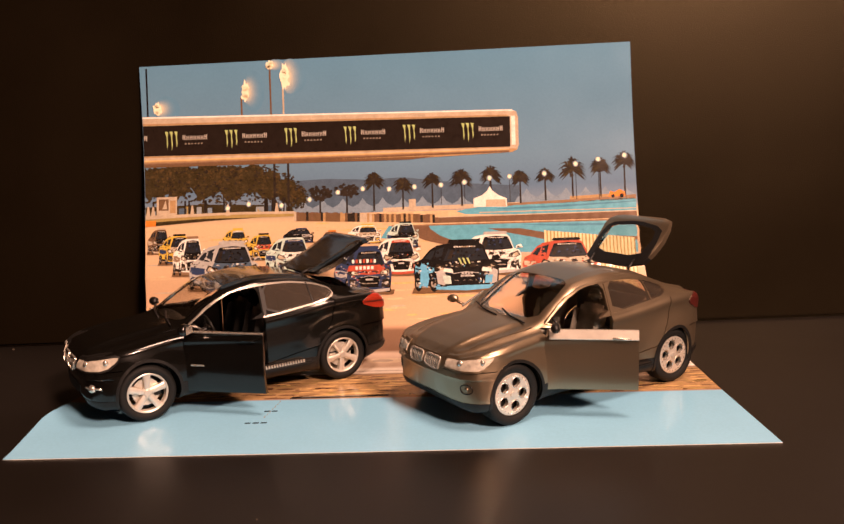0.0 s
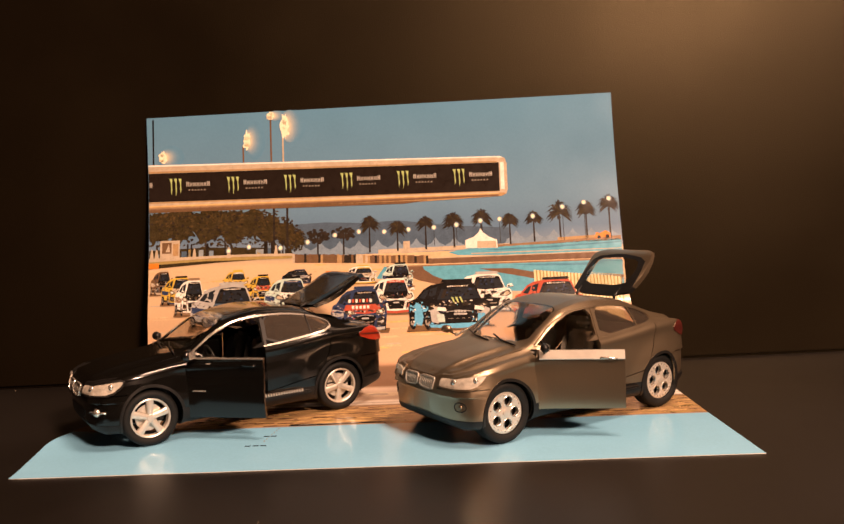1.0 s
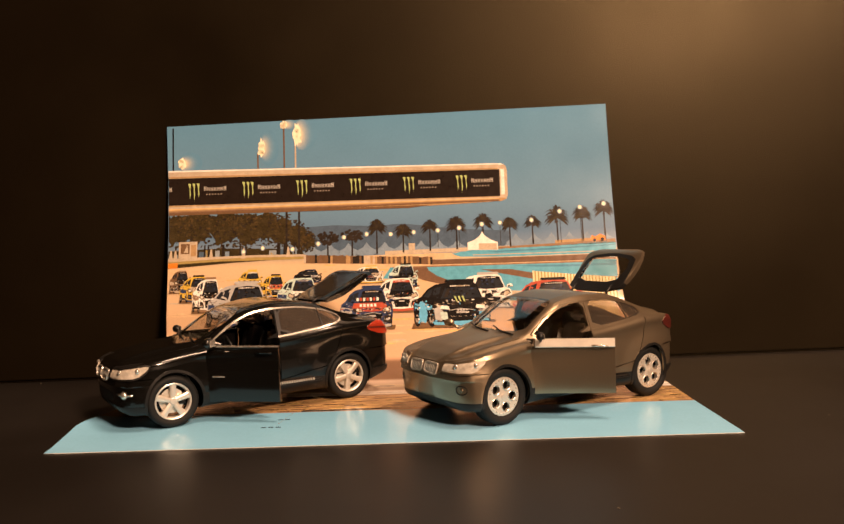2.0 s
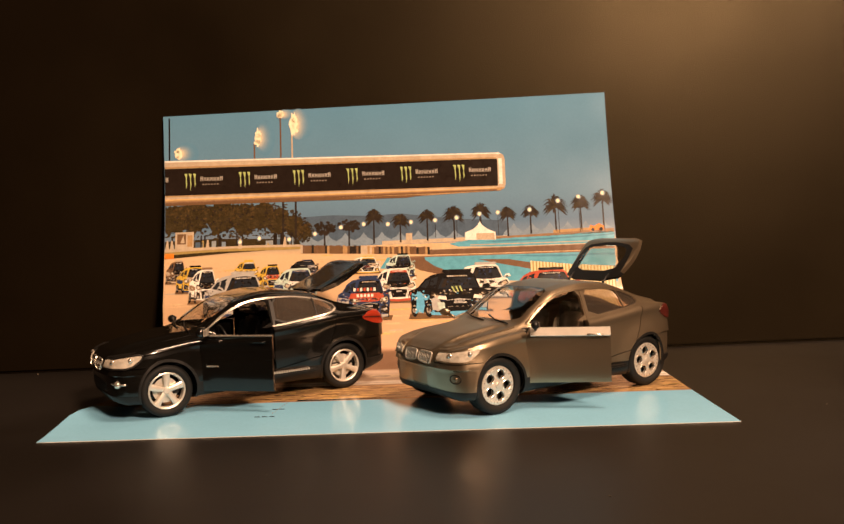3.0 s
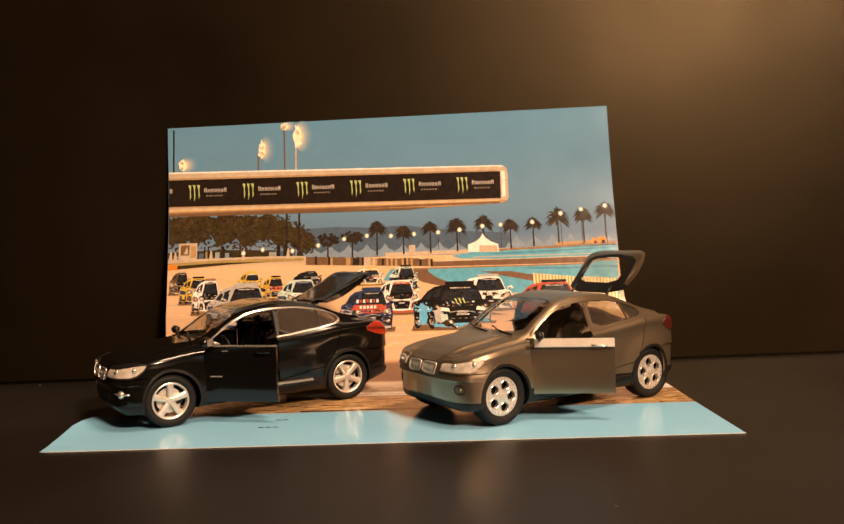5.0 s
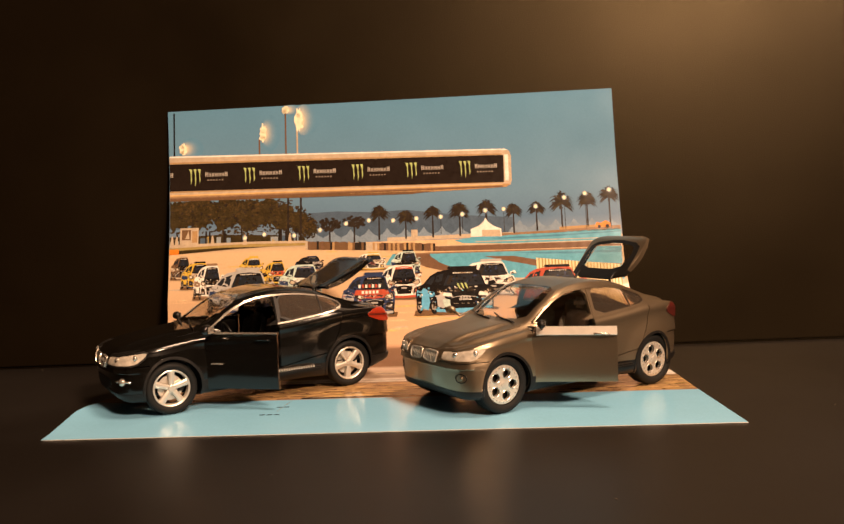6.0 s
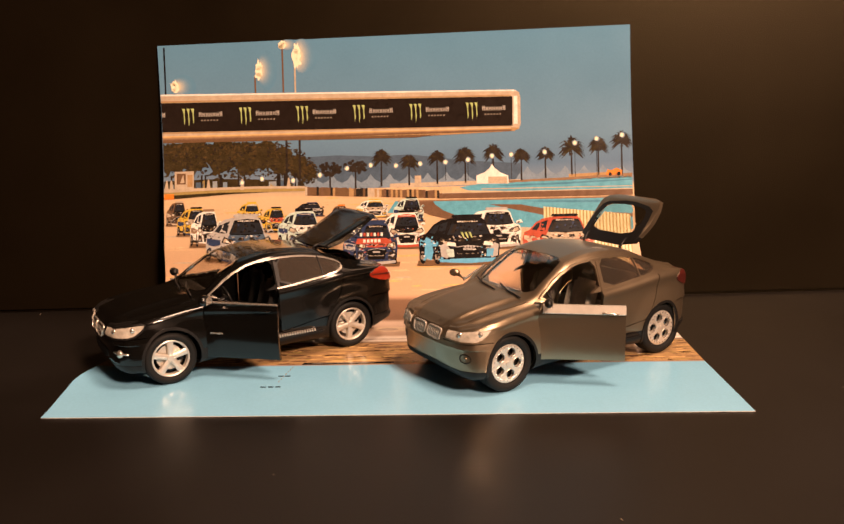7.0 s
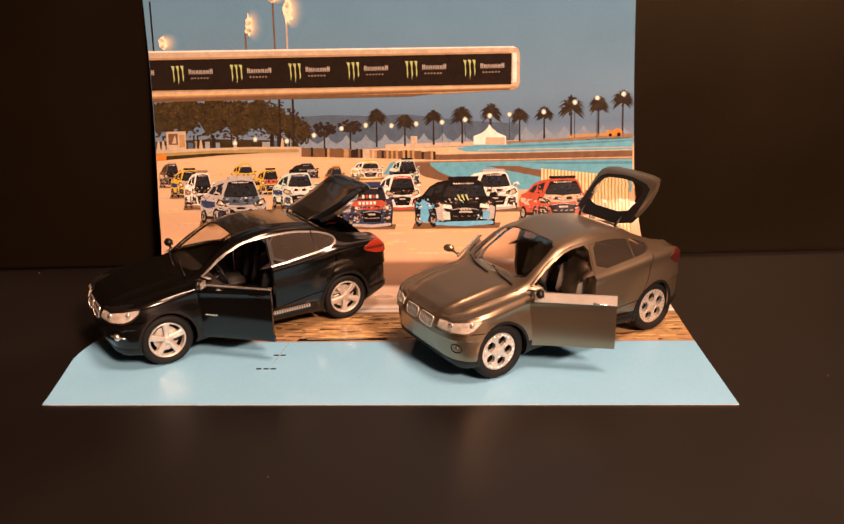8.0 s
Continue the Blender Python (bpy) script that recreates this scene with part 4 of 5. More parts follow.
def round_bar(path, r, n=10, close=False):
    """A tube along points."""
    bm = bmesh.new()
    pts = [Vector(p) for p in path]
    rings = []
    for i, p in enumerate(pts):
        d = (pts[(i + 1) % len(pts)] - pts[i - 1]) if close or 0 < i < len(pts) - 1 else (pts[1] - pts[0] if i == 0 else pts[-1] - pts[-2])
        q = d.to_track_quat("Z", "Y")
        rings.append([bm.verts.new(p + q @ Vector((r * math.cos(2 * math.pi * k / n), r * math.sin(2 * math.pi * k / n), 0))) for k in range(n)])
    pairs = list(zip(rings, rings[1:])) + ([(rings[-1], rings[0])] if close else [])
    for a, b in pairs:
        for k in range(n):
            bm.faces.new((a[k], a[(k + 1) % n], b[(k + 1) % n], b[k]))
    if not close:
        bm.faces.new(rings[0][::-1])
        bm.faces.new(rings[-1])
    return bm


def wheel_tyre():
    inner = 1.5
    prof = [(0.02, 0.265), (0.10, 0.272), (0.118, 0.30), (0.122, 0.33), (0.112, 0.362), (0.085, 0.381), (0.03, 0.385), (-0.03 * inner, 0.385), (-0.085 * inner, 0.381),
            (-0.115 * inner, 0.36), (-0.122 * inner, 0.32), (-0.10 * inner, 0.272), (-0.02, 0.265)]
    tyre = lathe(prof, 64)
    for k in (-1, 0, 1):
        groove = lathe([(k * 0.055 - 0.03, 0.37), (k * 0.055 - 0.018, 0.37), (k * 0.055 - 0.018, 0.40), (k * 0.055 - 0.03, 0.40)], 64)
        tyre = boolean(tyre, groove, "DIFFERENCE")
    return tyre


def star_rim(name, parent, s):
    """Five broad tapering spokes in a polished ring, with a brake disc behind."""
    rim = soften(part(name, shrunk(lathe([(0.02, 0.272), (0.098, 0.272), (0.102, 0.262), (0.095, 0.245), (0.02, 0.235)], 64), s), SATIN, parent))
    for i in range(5):
        a = 2 * math.pi * i / 5 - 1.6
        bm = bmesh.new()
        rows = []
        for r, w, y in ((0.03, 0.042, 0.085), (0.08, 0.036, 0.090), (0.16, 0.040, 0.098), (0.25, 0.052, 0.094)):
            rows.append([bm.verts.new(p) for p in ((r, 0.02, -w), (r, y - 0.012, -w), (r, y, -w * 0.55), (r, y, w * 0.55), (r, y - 0.012, w), (r, 0.02, w))])
        for p, q in zip(rows, rows[1:]):
            for k in range(6):
                bm.faces.new((p[k], p[(k + 1) % 6], q[(k + 1) % 6], q[k]))
        bm.faces.new(rows[0])
        bm.faces.new(rows[-1][::-1])
        bmesh.ops.recalc_face_normals(bm, faces=bm.faces)
        bmesh.ops.rotate(bm, matrix=Matrix.Rotation(a, 3, "Y"), verts=bm.verts)
        soften(part("spoke", shrunk(bm, s), SATIN, rim))
    part("hub_cap", shrunk(lathe([(0.02, 0.001), (0.02, 0.052), (0.088, 0.052), (0.096, 0.042), (0.097, 0.001)], 24), s), SATIN, rim)
    part("brake_disc", shrunk(lathe([(-0.01, 0.03), (-0.01, 0.185), (0.008, 0.185), (0.008, 0.03)], 40), s), SATIN, rim)
    part("caliper", shrunk(box_bm(-0.19, -0.02, -0.07, -0.10, 0.035, 0.07, 0.01), s), PLASTIC, rim)
    return rim


def holed_rim(name, parent, s):
    """A dished plate with five round holes, a studded edge and a small cap."""
    plate = lathe([(0.03, 0.001), (0.03, 0.262), (0.085, 0.262), (0.094, 0.235), (0.086, 0.19), (0.082, 0.08), (0.09, 0.06), (0.092, 0.001)], 64)
    for i in range(5):
        a = 2 * math.pi * i / 5 + 0.68
        hole = prism(disc(0.152 * math.cos(a), 0.152 * math.sin(a), 0.063, 20), "y", -0.05, 0.2)
        plate = boolean(plate, hole, "DIFFERENCE")
    rim = soften(part(name, shrunk(plate, s), SATIN, parent))
    for i in range(25):
        a = 2 * math.pi * i / 25
        stud = bmesh.new()
        bmesh.ops.create_uvsphere(stud, u_segments=8, v_segments=5, radius=0.010, matrix=Matrix.Translation((0.228 * math.cos(a), 0.092, 0.228 * math.sin(a))))
        part("stud", shrunk(stud, s), CHROME, rim)
    for i in range(5):
        a = 2 * math.pi * i / 5 + 0.68
        ring = [(0.152 * math.cos(a) + 0.065 * math.cos(b), 0.085, 0.152 * math.sin(a) + 0.065 * math.sin(b)) for b in (2 * math.pi * k / 24 for k in range(24))]
        part("hole_rim", shrunk(round_bar(ring, 0.007, 6, True), s), CHROME, rim)
    part("barrel", shrunk(lathe([(-0.08, 0.255), (0.09, 0.268), (0.09, 0.262), (-0.08, 0.248)], 48), s), PLASTIC, rim)
    part("hub_cap", shrunk(lathe([(0.085, 0.001), (0.085, 0.04), (0.1, 0.034), (0.103, 0.001)], 20), s), SATIN, rim)
    part("brake_disc", shrunk(lathe([(-0.01, 0.03), (-0.01, 0.2), (0.0, 0.2), (0.0, 0.03)], 32), s), PLASTIC, rim)
    return rim


def seat(parent, x, y, s, mat):
    bm = merged(box_bm(x - 0.24, y - 0.24, 0.50, x + 0.26, y + 0.24, 0.68, 0.06))
    cushion = part("seat", shrunk(bm, s), mat, parent, smooth=True)
    back = box_bm(-0.07, -0.24, 0.0, 0.07, 0.24, 0.62, 0.055)
    bmesh.ops.rotate(back, matrix=Matrix.Rotation(radians(-16), 3, "Y"), verts=back.verts)
    bmesh.ops.translate(back, vec=(x - 0.24, y, 0.62), verts=back.verts)
    part("seat_back", shrunk(back, s), mat, cushion, smooth=True)
    for side in (-1, 1):
        bolster = box_bm(-0.10, -0.035, 0.03, 0.10, 0.035, 0.5, 0.03)
        bmesh.ops.rotate(bolster, matrix=Matrix.Rotation(radians(-16), 3, "Y"), verts=bolster.verts)
        bmesh.ops.translate(bolster, vec=(x - 0.20, y + side * 0.22, 0.64), verts=bolster.verts)
        part("bolster", shrunk(bolster, s), mat, cushion, smooth=True)
    head = box_bm(-0.055, -0.13, 0.0, 0.055, 0.13, 0.17, 0.05)
    bmesh.ops.translate(head, vec=(x - 0.43, y, 1.25), verts=head.verts)
    part("headrest", shrunk(head, s), mat, cushion, smooth=True)


def model_car(name, place, s, paint, style, door_turn, gate_turn, far_door_turn, label):
    """One die-cast coupe-backed off-roader, s metres of model to a metre of car."""
    star = style == "star"
    NOSE[0], TAIL[0] = (2.25, -2.36) if star else (2.18, -2.13)
    car = base(name, place, label, "model car", "model cars")
    trim_mat = CHROME if star else paint
    seats = SEATS_DARK if star else SEATS_GREY
    sill = 0.30 if star else 0.37
    door_out = [(0.92, sill), (0.95, 1.0), (0.90, 1.135), (-0.23, 1.15), (-0.23, sill + 0.01)]
    # the rear bumper steps in below a sharp crease
    outer = body_bm()
    for inset, outline in ((-0.020, [(-1.70, 0.20), (-1.70, 0.80), (-2.0, 0.83), (-2.8, 0.80), (-2.8, 0.20)]),):
        band = boolean(boolean(body_bm(0.1), body_bm(inset), "DIFFERENCE"), prism(outline, "y", -1.4, 1.4), "INTERSECT")
        outer = boolean(outer, band, "DIFFERENCE")
    shell = boolean(outer, body_bm(-0.045), "DIFFERENCE")
    proud = boolean(body_bm(0.012), body_bm(-0.02), "DIFFERENCE")
    fine = boolean(body_bm(0.005), body_bm(-0.02), "DIFFERENCE")

    # panels that open, and glazing
    reach = 0.34 if star else 0.32

    def drawn(outline):
        return [(x + min(0, x + 1.5) * reach, y) for x, y in outline]
    gate_out, gate_dark, gate_glass = drawn(GATE), drawn(GATE_DARK), drawn(GATE_GLASS)
    gate = boolean(shell, prism(gate_out, "z", 0.95, 1.9), "INTERSECT", True)
    door = boolean(shell, prism(door_out, "y", 0.5, 1.3), "INTERSECT", True)
    far = boolean(shell, prism(door_out, "y", -1.3, -0.5), "INTERSECT", True)
    panes = [boolean(fine, prism(REAR_WINDOW, "y", side * 0.3, side * 1.3), "INTERSECT", True) for side in (1, -1)]
    shield = boolean(shell, prism(SHIELD, "z", 1.05, 1.9), "INTERSECT", True)

    body = shell
    for cut in (prism(widened(gate_out, 0.005), "z", 0.95, 1.9), both(widened(FRONT_WINDOW, 0.0)), both(REAR_WINDOW), prism(SHIELD, "z", 1.05, 1.9),
                both(widened(door_out, 0.006), 0.5), both(disc(AXLE, TYRE_R, 0.44), 0.55), both(disc(-AXLE, TYRE_R, 0.44), 0.55)):
        body = boolean(body, cut, "DIFFERENCE")
    # gaps round the rear doors, the bonnet and the far door
    gap = 0.014
    slits = [prism([(-0.25, 0.47), (-0.25, 1.16), (-0.25 + gap, 1.16), (-0.25 + gap, 0.47)], "y", -1.3, 1.3),
             prism([(-1.10, 0.62), (-1.30, 0.98), (-1.38, 1.27), (-1.38 + gap, 1.27), (-1.30 + gap, 0.98), (-1.10 + gap, 0.62)], "y", -1.3, 1.3),
             prism([(-1.10, 0.62), (-0.25, 0.47), (-0.25, 0.47 + gap), (-1.10, 0.62 + gap)], "y", -1.3, 1.3),
             merged(prism([(1.80, 0.752), (1.80, 0.764), (2.6, 0.752), (2.6, 0.740)], "y", 0.42, 1.3), prism([(1.80, 0.752), (1.80, 0.764), (2.6, 0.752), (2.6, 0.740)], "y", -1.3, -0.42)),
             merged(prism([(-1.90, 0.80), (-1.90, 0.812), (-2.7, 0.80), (-2.7, 0.788)], "y", -1.3, 1.3)),
             prism([(0.99, 0.74), (2.0, 0.62), (2.0, 0.605), (0.99, 0.725)], "z", 0.9, 1.6),
             prism([(0.99, -0.74), (2.0, -0.62), (2.0, -0.605), (0.99, -0.725)], "z", 0.9, 1.6)]
    for cut in slits:
        body = boolean(body, cut, "DIFFERENCE")
    body_ob = soften(part("body", shrunk(body, s), [paint], car), 30)

    for x0, x1, high in ((1.60, 2.7, 0.36), (-1.30, 1.30, 0.46), (-2.8, -1.60, 0.46)):
        skirt = boolean(fine, prism([(x0, 0.0), (x0, high), (x1, high), (x1, 0.0)], "y", -1.4, 1.4), "INTERSECT", True)
        for c in (AXLE, -AXLE):
            skirt = boolean(skirt, both(disc(c, TYRE_R, 0.44), 0.5), "DIFFERENCE")
        soften(part("lower_cladding", shrunk(skirt, s), PLASTIC, body_ob, "matt black lower cladding"))
    for c in (AXLE, -AXLE):
        for side in (1, -1):
            ring = prism(disc(c, TYRE_R, 0.475), "y", side * 0.6, side * 1.3)
            arch = boolean(boolean(proud, ring, "INTERSECT", True), prism(disc(c, TYRE_R, 0.435), "y", side * 0.4, side * 1.4), "DIFFERENCE")
            soften(part("wheel_arch", shrunk(arch, s), PLASTIC, body_ob, "black wheel-arch trim"))
            liner = lathe([(0.0, 0.445), (0.42, 0.445), (0.42, 0.455), (-0.01, 0.455), (-0.01, 0.001), (0.0, 0.001)], 36)
            bmesh.ops.scale(liner, vec=(1, side, 1), verts=liner.verts)
            bmesh.ops.translate(liner, vec=(c, side * 0.52, TYRE_R), verts=liner.verts)
            bmesh.ops.bisect_plane(liner, geom=liner.verts[:] + liner.edges[:] + liner.faces[:], plane_co=(0, 0, 0.24), plane_no=(0, 0, -1), clear_outer=True)
            part("wheel_well", shrunk(liner, s), PLASTIC, body_ob)

    # glazing and its trim
    glass_mat = SMOKED if star else TINTED
    soften(part("windscreen", shrunk(shield, s), GLASS, car, "clear windscreen"))
    for pane in panes:
        soften(part("side_window", shrunk(pane, s), glass_mat, car, "smoked side glazing" if star else "lightly tinted side glazing"))
    for side in (1, -1):
        band = boolean(proud, prism(widened(DAYLIGHT, 0.012), "y", side * 0.3, side * 1.3), "INTERSECT", True)
        band = boolean(band, prism(widened(DAYLIGHT, -0.012), "y", side * 0.2, side * 1.4), "DIFFERENCE")
        band = boolean(band, prism([(1.2, 1.0), (1.2, 1.10), (0.88, 1.155), (-0.235, 1.19), (-0.235, 1.0)], "y", side * 0.2, side * 1.4), "DIFFERENCE")
        soften(part("window_trim", shrunk(band, s), CHROME if star else paint, body_ob, "bright window surround" if star else ""))
        edge = boolean(fine, prism(widened(REAR_WINDOW, 0.03), "y", side * 0.3, side * 1.3), "INTERSECT", True)
        edge = boolean(edge, prism(widened(REAR_WINDOW, -0.002), "y", side * 0.2, side * 1.4), "DIFFERENCE")
        soften(part("window_rubber", shrunk(edge, s), PLASTIC if star else paint, body_ob))
        split = boolean(proud, prism([(-1.02, 1.26), (-1.00, 1.56), (-1.02, 1.56), (-1.04, 1.26)], "y", side * 0.3, side * 1.3), "INTERSECT", True)
        soften(part("window_divider", shrunk(split, s), PLASTIC if star else paint, body_ob))
    pillar = boolean(proud, prism([(-0.245, 1.17), (-0.245, 1.575), (-0.285, 1.575), (-0.285, 1.17)], "y", 0.3, 1.3), "INTERSECT", True)
    soften(part("door_pillar", shrunk(pillar, s), PLASTIC if star else paint, body_ob))

    # lamps, grille, intakes
    for side in (1, -1):
        lens = soften(part("headlight", shrunk(boolean(proud, prism(HEADLIGHT, "y", side * 0.47, side * 1.3), "INTERSECT", True), s), LENS, car, "clear headlight lens"))
        rim = boolean(boolean(body_bm(0.018), prism(widened(HEADLIGHT, 0.014), "y", side * 0.455, side * 1.3), "INTERSECT"), prism(widened(HEADLIGHT, -0.012), "y", side * 0.4, side * 1.4), "DIFFERENCE")
        part("headlight_rim", shrunk(rim, s), PLASTIC if star else paint, lens)
        for hx, hy, hz in ((front_x(0.70, 0.855) - 0.012, 0.70, 0.855), (2.02, side_y(2.02, 0.885) - 0.012, 0.885)):
            bulb = bmesh.new()
            bmesh.ops.create_uvsphere(bulb, u_segments=16, v_segments=10, radius=0.045, matrix=Matrix.Translation((hx, side * hy, hz)))
            part("headlight_bulb", shrunk(bulb, s), CHROME, lens, smooth=True)
        soften(part("tail_light", shrunk(boolean(proud, prism(TAIL_LIGHT if star else [(x * 0.98 - 0.05 if x > -2.1 else x, z) for x, z in TAIL_LIGHT], "y", side * 0.66, side * 1.3), "INTERSECT", True), s), RED_LENS if star else DARK_RED, car, "red tail light"))
        if star:
            strip = boolean(body_bm(0.016), prism([(-1.92, 1.155), (-1.92, 1.175), (-2.6, 1.13), (-2.6, 1.105)], "y", side * 0.70, side * 1.3), "INTERSECT")
            part("tail_light_strip", shrunk(strip, s), DARK_RED, car)
        frame_out = smooth_outline([(0.025, 0.725), (0.025, 0.865), (0.08, 0.885), (0.33, 0.878), (0.36, 0.85), (0.335, 0.725), (0.28, 0.705)], 1)
        flip = [(side * a, b) for a, b in frame_out]
        rim = boolean(boolean(body_bm(0.02), prism(flip, "x", 2.1, 2.6), "INTERSECT"), prism(widened(flip, -0.018), "x", 2.0, 2.7), "DIFFERENCE")
        kidney = soften(part("kidney_grille", shrunk(rim, s), CHROME if star else SATIN, car, "bright twin grille frame"))
        plate = boolean(fine, prism(widened(flip, -0.01), "x", 2.1, 2.6), "INTERSECT", True)
        part("grille_back", shrunk(plate, s), PLASTIC if star else SATIN, kidney)
        for k in range(7):
            y = side * (0.075 + 0.042 * k)
            slat = boolean(proud, prism([(y - 0.010, 0.725), (y + 0.010, 0.725), (y + 0.010, 0.868), (y - 0.010, 0.868)], "x", 2.1, 2.6), "INTERSECT", True)
            part("grille_slat", shrunk(slat, s), CHROME if star else SATIN, kidney)
        fog = bmesh.new()
        bmesh.ops.create_uvsphere(fog, u_segments=18, v_segments=10, radius=0.06 if star else 0.03, matrix=Matrix.Translation((front_x(0.78, 0.54) - 0.01, side * 0.78, 0.54)))
        part("fog_light", shrunk(fog, s), CHROME if star else paint, car, smooth=True)
        if star:
            part("fog_bar", shrunk(round_bar([(front_x(y, 0.54) + 0.008, side * y, 0.54) for y in (0.64, 0.71, 0.78, 0.85, 0.90)], 0.014, 8), s), CHROME, car, smooth=True)
        else:
            ring = [(front_x(0.78 + 0.075 * math.cos(a), 0.54 + 0.06 * math.sin(a)) + 0.006, side * (0.78 + 0.075 * math.cos(a)), 0.54 + 0.06 * math.sin(a)) for a in (2 * math.pi * k / 24 for k in range(24))]
            part("fog_ring", shrunk(round_bar(ring, 0.007, 6, True), s), PLASTIC, car, smooth=True)
    if star:
        middle = smooth_outline([(-0.42, 0.40), (-0.48, 0.56), (0.48, 0.56), (0.42, 0.40)], 1)
        part("lower_intake", shrunk(boolean(fine, prism(middle, "x", 2.0, 2.6), "INTERSECT", True), s), PLASTIC, car)

    # near door, swung out on its front edge
    hinge = Vector((0.93, 0.93, 0)) * s
    bm = shrunk(door, s)
    bmesh.ops.translate(bm, vec=-hinge, verts=bm.verts)
    near = soften(part("door", bm, paint, car, "front door standing open"), 30)
    near.matrix_basis = pose(*hinge, 0, 0, -door_turn)
    # The door-top edge catching light is given paler metal than the paint.
    if star:
        strip = box_bm(-1.155, -0.012, 1.125, -0.03, 0.016, 1.152, 0.006)
    else:
        strip = prism([(0.052, 1.035), (0.058, 1.045), (0.012, 1.152), (-0.03, 1.152), (-0.03, 1.05)], "x", -1.158, -0.05)
    part("window_ledge", shrunk(strip, s), CHROME if star else SATIN, near, "door-top strip in pale metal for the light on its edge")
    lining = box_bm(-1.10, -0.10, 0.52, -0.08, -0.04, 1.08, 0.02)
    part("door_lining", shrunk(lining, s), seats, near)
    grip = round_bar([(-1.06, 0.045, 1.045), (-1.0, 0.062, 1.05), (-0.90, 0.062, 1.055), (-0.84, 0.045, 1.055)], 0.016)
    part("door_handle", shrunk(grip, s), CHROME if not star else paint, near, smooth=True)
    mirror(near, s, 1, (-0.13, 0.05, 1.15), paint if star else PLASTIC, 0.95 if star else 0.72)
    if star:
        part("side_vent", shrunk(box_bm(-0.30, 0.045, 0.675, -0.10, 0.056, 0.70, 0.004), s), CHROME, near)
    hinge.y = -hinge.y
    bm = shrunk(far, s)
    bmesh.ops.translate(bm, vec=-hinge, verts=bm.verts)
    off = soften(part("door", bm, paint, car, "far front door standing open" if far_door_turn else ""), 30)
    off.matrix_basis = pose(*hinge, 0, 0, far_door_turn)
    part("window_ledge", shrunk(box_bm(-1.155, -0.018, 1.118, -0.03, 0.012, 1.152, 0.006), s), CHROME, off)
    part("door_lining", shrunk(box_bm(-1.10, 0.04, 0.52, -0.08, 0.10, 1.08, 0.02), s), seats, off)
    mirror(off, s, -1, (-0.15, -0.05, 1.15), PLASTIC if star else paint, 0.8 if star else 0.72)

    # tailgate, lifted on its upper edge
    frame_bm = boolean(gate, prism(gate_dark, "z", 0.9, 1.9), "DIFFERENCE", True)
    dark_bm = boolean(boolean(gate, prism(gate_dark, "z", 0.92, 1.9), "INTERSECT", True), prism(gate_glass, "z", 0.9, 1.95), "DIFFERENCE")
    pane = boolean(gate, prism(gate_glass, "z", 1.05, 1.9), "INTERSECT")
    pivot = Vector((HINGE, 0, along("top", HINGE) - 0.02)) * s
    for bm in (frame_bm, dark_bm, pane):
        shrunk(bm, s)
        bmesh.ops.translate(bm, vec=-pivot, verts=bm.verts)
    lid = soften(part("tailgate", frame_bm, paint, car, "tailgate standing open"), 30)
    lid.matrix_basis = pose(*pivot, 0, gate_turn, 0)
    soften(part("tailgate_window", pane, DEEP_GLASS if star else GLASS, lid))
    soften(part("window_frame", dark_bm, BLACK if star else PLASTIC, lid, "black window surround"), 30)
    for side in (1, -1):
        part("hinge_arm", round_bar([(0.03 * s, side * 0.40 * s, -0.03 * s), (-0.06 * s, side * 0.40 * s, 0.01 * s), (-0.2 * s, side * 0.41 * s, -0.06 * s)], 0.022 * s, 8), PLASTIC, lid, smooth=True)

    for side in (1, -1):
        jamb = prism([(0.94, 0.42), (0.97, 1.0), (0.93, 1.10), (0.90, 1.10), (0.91, 0.42)], "y", side * 0.80, side * 0.90)
        part("door_jamb", shrunk(jamb, s), PLASTIC, car)

    # cabin
    part("cabin_floor", shrunk(box_bm(-2.2, -0.86, 0.40, 1.0, 0.86, 0.46, 0.02), s), PLASTIC, car)
    dash = smooth_outline([(1.0, 0.75), (0.98, 1.12), (0.62, 1.10), (0.50, 1.0), (0.52, 0.72)], 1)
    part("dashboard", shrunk(prism(dash, "y", -0.78, 0.78), s), seats, car)
    for y in (0.40, -0.40):
        seat(car, -0.02, y, s, seats)
    part("rear_bench", shrunk(merged(box_bm(-1.10, -0.72, 0.50, -0.62, 0.72, 0.72, 0.06), box_bm(-1.25, -0.70, 0.66, -1.08, 0.70, 1.26, 0.05)), s), seats, car, smooth=True)
    ring = [(0.40 + 0.06 * math.sin(a), 0.40 + 0.18 * math.cos(a), 1.02 + 0.17 * math.sin(a)) for a in (2 * math.pi * k / 28 for k in range(28))]
    steering = part("steering_wheel", shrunk(round_bar(ring, 0.02, 8, True), s), PLASTIC, car, smooth=True)
    part("steering_column", shrunk(round_bar([(0.40, 0.40, 1.02), (0.62, 0.40, 0.95)], 0.035), s), PLASTIC, steering)
    part("steering_spoke", shrunk(round_bar([(0.40, 0.23, 1.02), (0.40, 0.57, 1.02)], 0.02), s), PLASTIC, steering)
    for y in (0.30, -0.30):
        wiper = round_bar([(1.02, y + 0.32, 1.195), (0.97, y - 0.05, 1.215), (0.90, y - 0.30, 1.262)], 0.012)
        part("wiper", shrunk(wiper, s), PLASTIC, car, smooth=True)

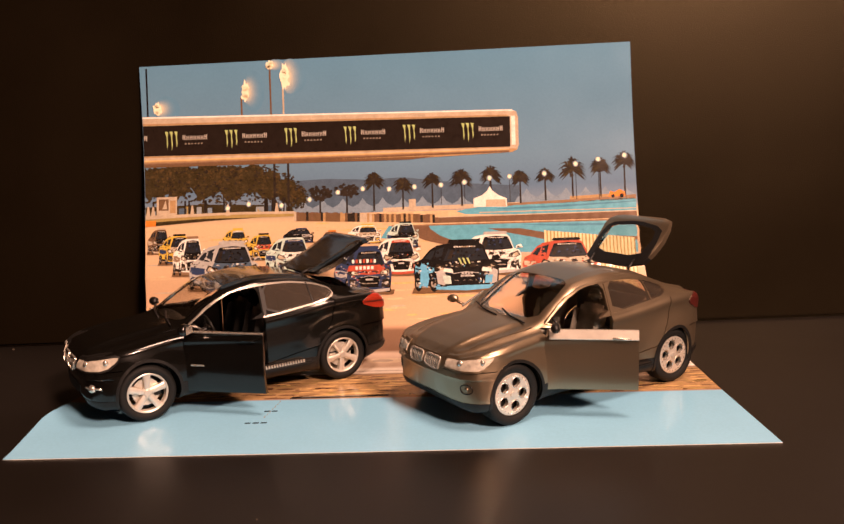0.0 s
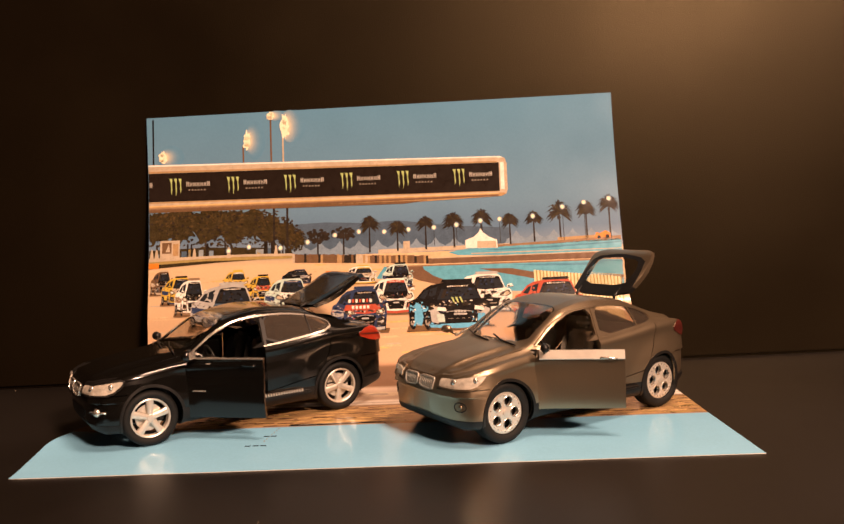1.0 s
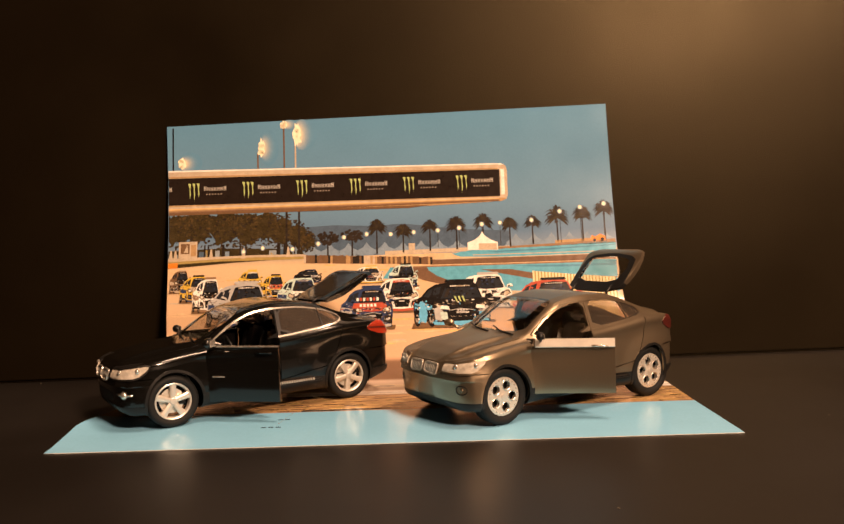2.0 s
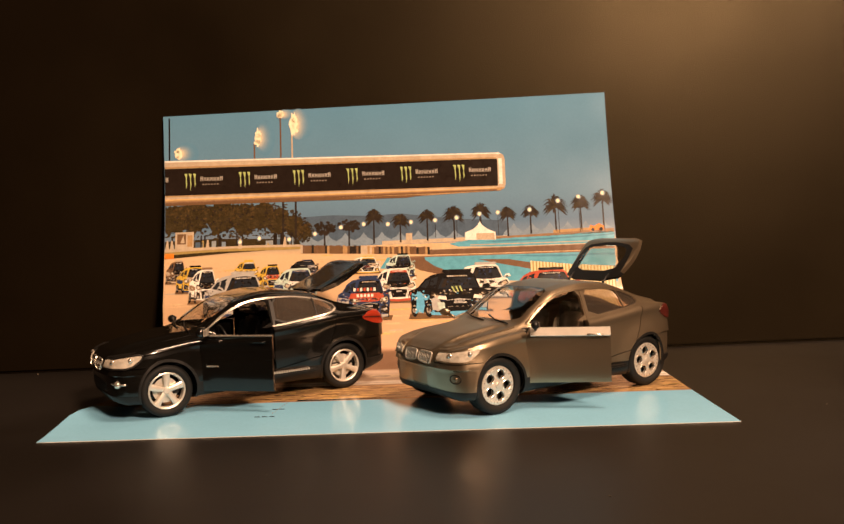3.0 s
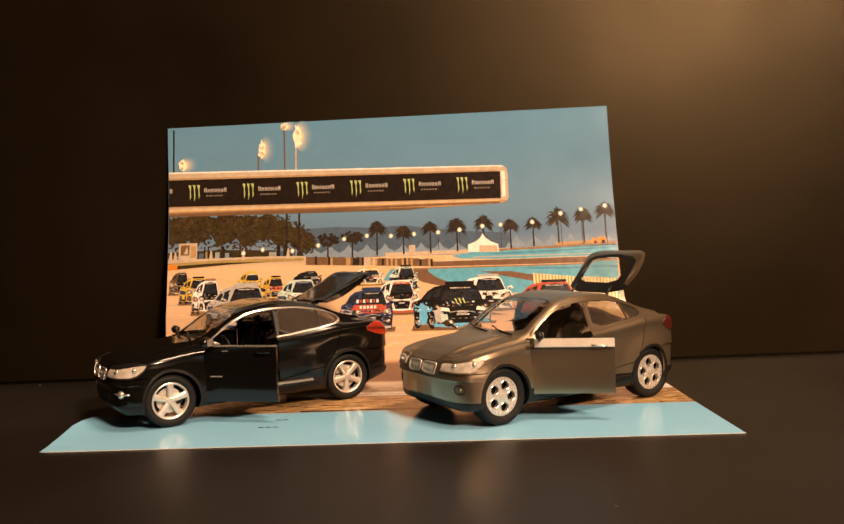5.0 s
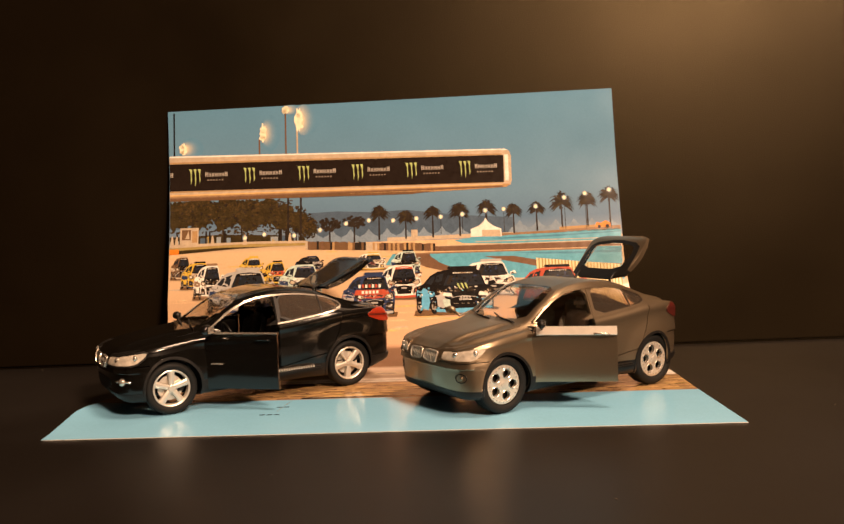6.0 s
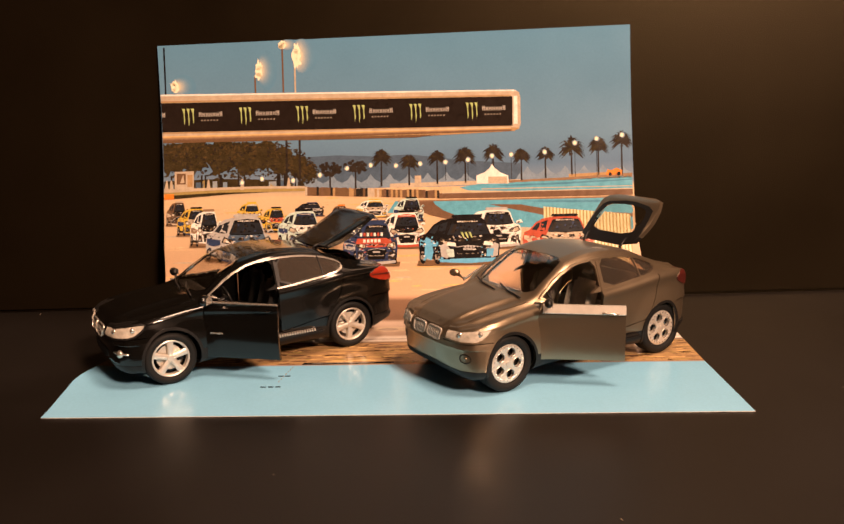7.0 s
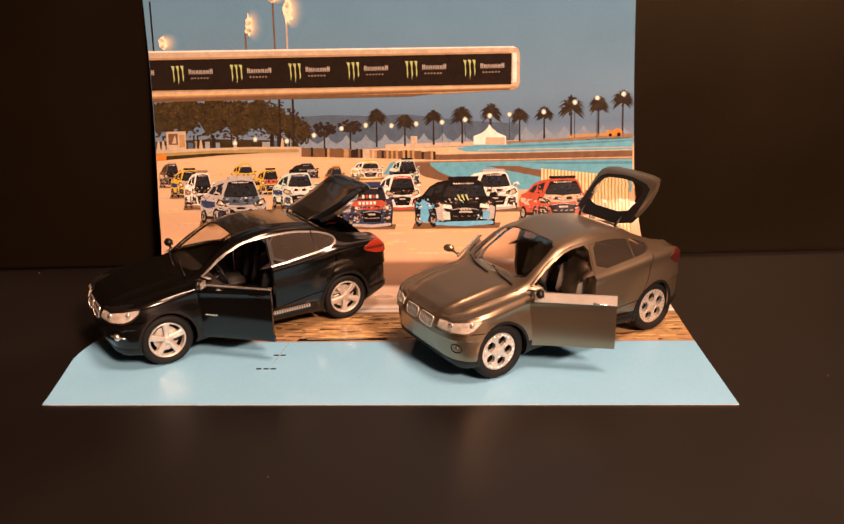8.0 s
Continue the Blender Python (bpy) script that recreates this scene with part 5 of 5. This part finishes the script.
    # side step
    for side in (1, -1):
        step = box_bm(-0.92, 0.86, 0.37, 0.70, 1.075, 0.43, 0.02)
        bmesh.ops.scale(step, vec=(1, side, 1), verts=step.verts)
        ledge = part("side_step", shrunk(step, s), PLASTIC, car)
        if star:
            for k in range(35):
                x = -0.80 + 0.042 * k
                rib_bm = prism([(x, side * 0.985), (x + 0.022, side * 0.985), (x + 0.05, side * 1.07), (x + 0.028, side * 1.07)], "z", 0.425, 0.452)
                part("step_rib", shrunk(rib_bm, s), SATIN, ledge)

    # wheels
    big = 1.0 if star else 1.045
    for c in (AXLE, -AXLE):
        for side in (1, -1):
            w = soften(part("wheel", shrunk(wheel_tyre(), s), RUBBER, car, "black rubber tyre on a bright rim"), 50)
            (star_rim if star else holed_rim)("rim", w, s)
            w.matrix_basis = pose(c * s, side * 0.845 * s, TYRE_R * big * s, 0, 0 if c > 0 else 31, 0) @ pose(0, 0, 0, 0, 0, 0 if side > 0 else 180) @ Matrix.Diagonal((big, 1, big, 1))
    return car


def mirror(parent, s, side, at, mat, big=1.0):
    bm = bmesh.new()
    bmesh.ops.create_uvsphere(bm, u_segments=20, v_segments=12, radius=1, matrix=Matrix.Translation((0.0, 0, 0.015)) @ Matrix.Diagonal((0.085 * big, 0.125 * big, 0.085 * big, 1)))
    for v in bm.verts:
        v.co.x = max(v.co.x, -0.066 * big)
    bmesh.ops.translate(bm, vec=(at[0], at[1] + side * 0.14, at[2] + 0.05), verts=bm.verts)
    house = part("door_mirror", shrunk(bm, s), mat, parent, smooth=True)
    face = box_bm(-0.078 * big, -0.085 * big, -0.04 * big, -0.066 * big, 0.085 * big, 0.07 * big, 0.004)
    bmesh.ops.translate(face, vec=(at[0], at[1] + side * 0.14, at[2] + 0.05), verts=face.verts)
    part("mirror_glass", shrunk(face, s), CHROME, house)
    foot = round_bar([(at[0], at[1] - side * 0.03, at[2] - 0.02), (at[0], at[1] + side * 0.08, at[2] + 0.03)], 0.022)
    part("mirror_foot", shrunk(foot, s), mat, house, smooth=True)


SHEET_TOP = SHEET_Z + 0.0002


def car_place(front, rear, s):
    """The pose of a car whose near wheels have their hubs over these two points."""
    f, r = Vector(front), Vector(rear)
    h = (f - r).normalized()
    side = Vector((-h.y, h.x))
    mid = (f + r) / 2 - side * 0.93 * s
    return pose(mid.x, mid.y, SHEET_TOP, 0, 0, math.degrees(math.atan2(h.y, h.x)))


BLACK_S, TAUPE_S = 0.03955, 0.0400
model_car("model_car", car_place((-0.0567, 0.0477), (0.0392, 0.1130), BLACK_S), BLACK_S, BLACK, "star", 46, 41, 0,
          "glossy black die-cast off-roader, front door and tailgate open")
model_car("model_car", car_place((0.1343, 0.0296), (0.2332, 0.0927), TAUPE_S), TAUPE_S, TAUPE, "holes", 41, 64, 38,
          "taupe metallic die-cast off-roader, front door and tailgate open")
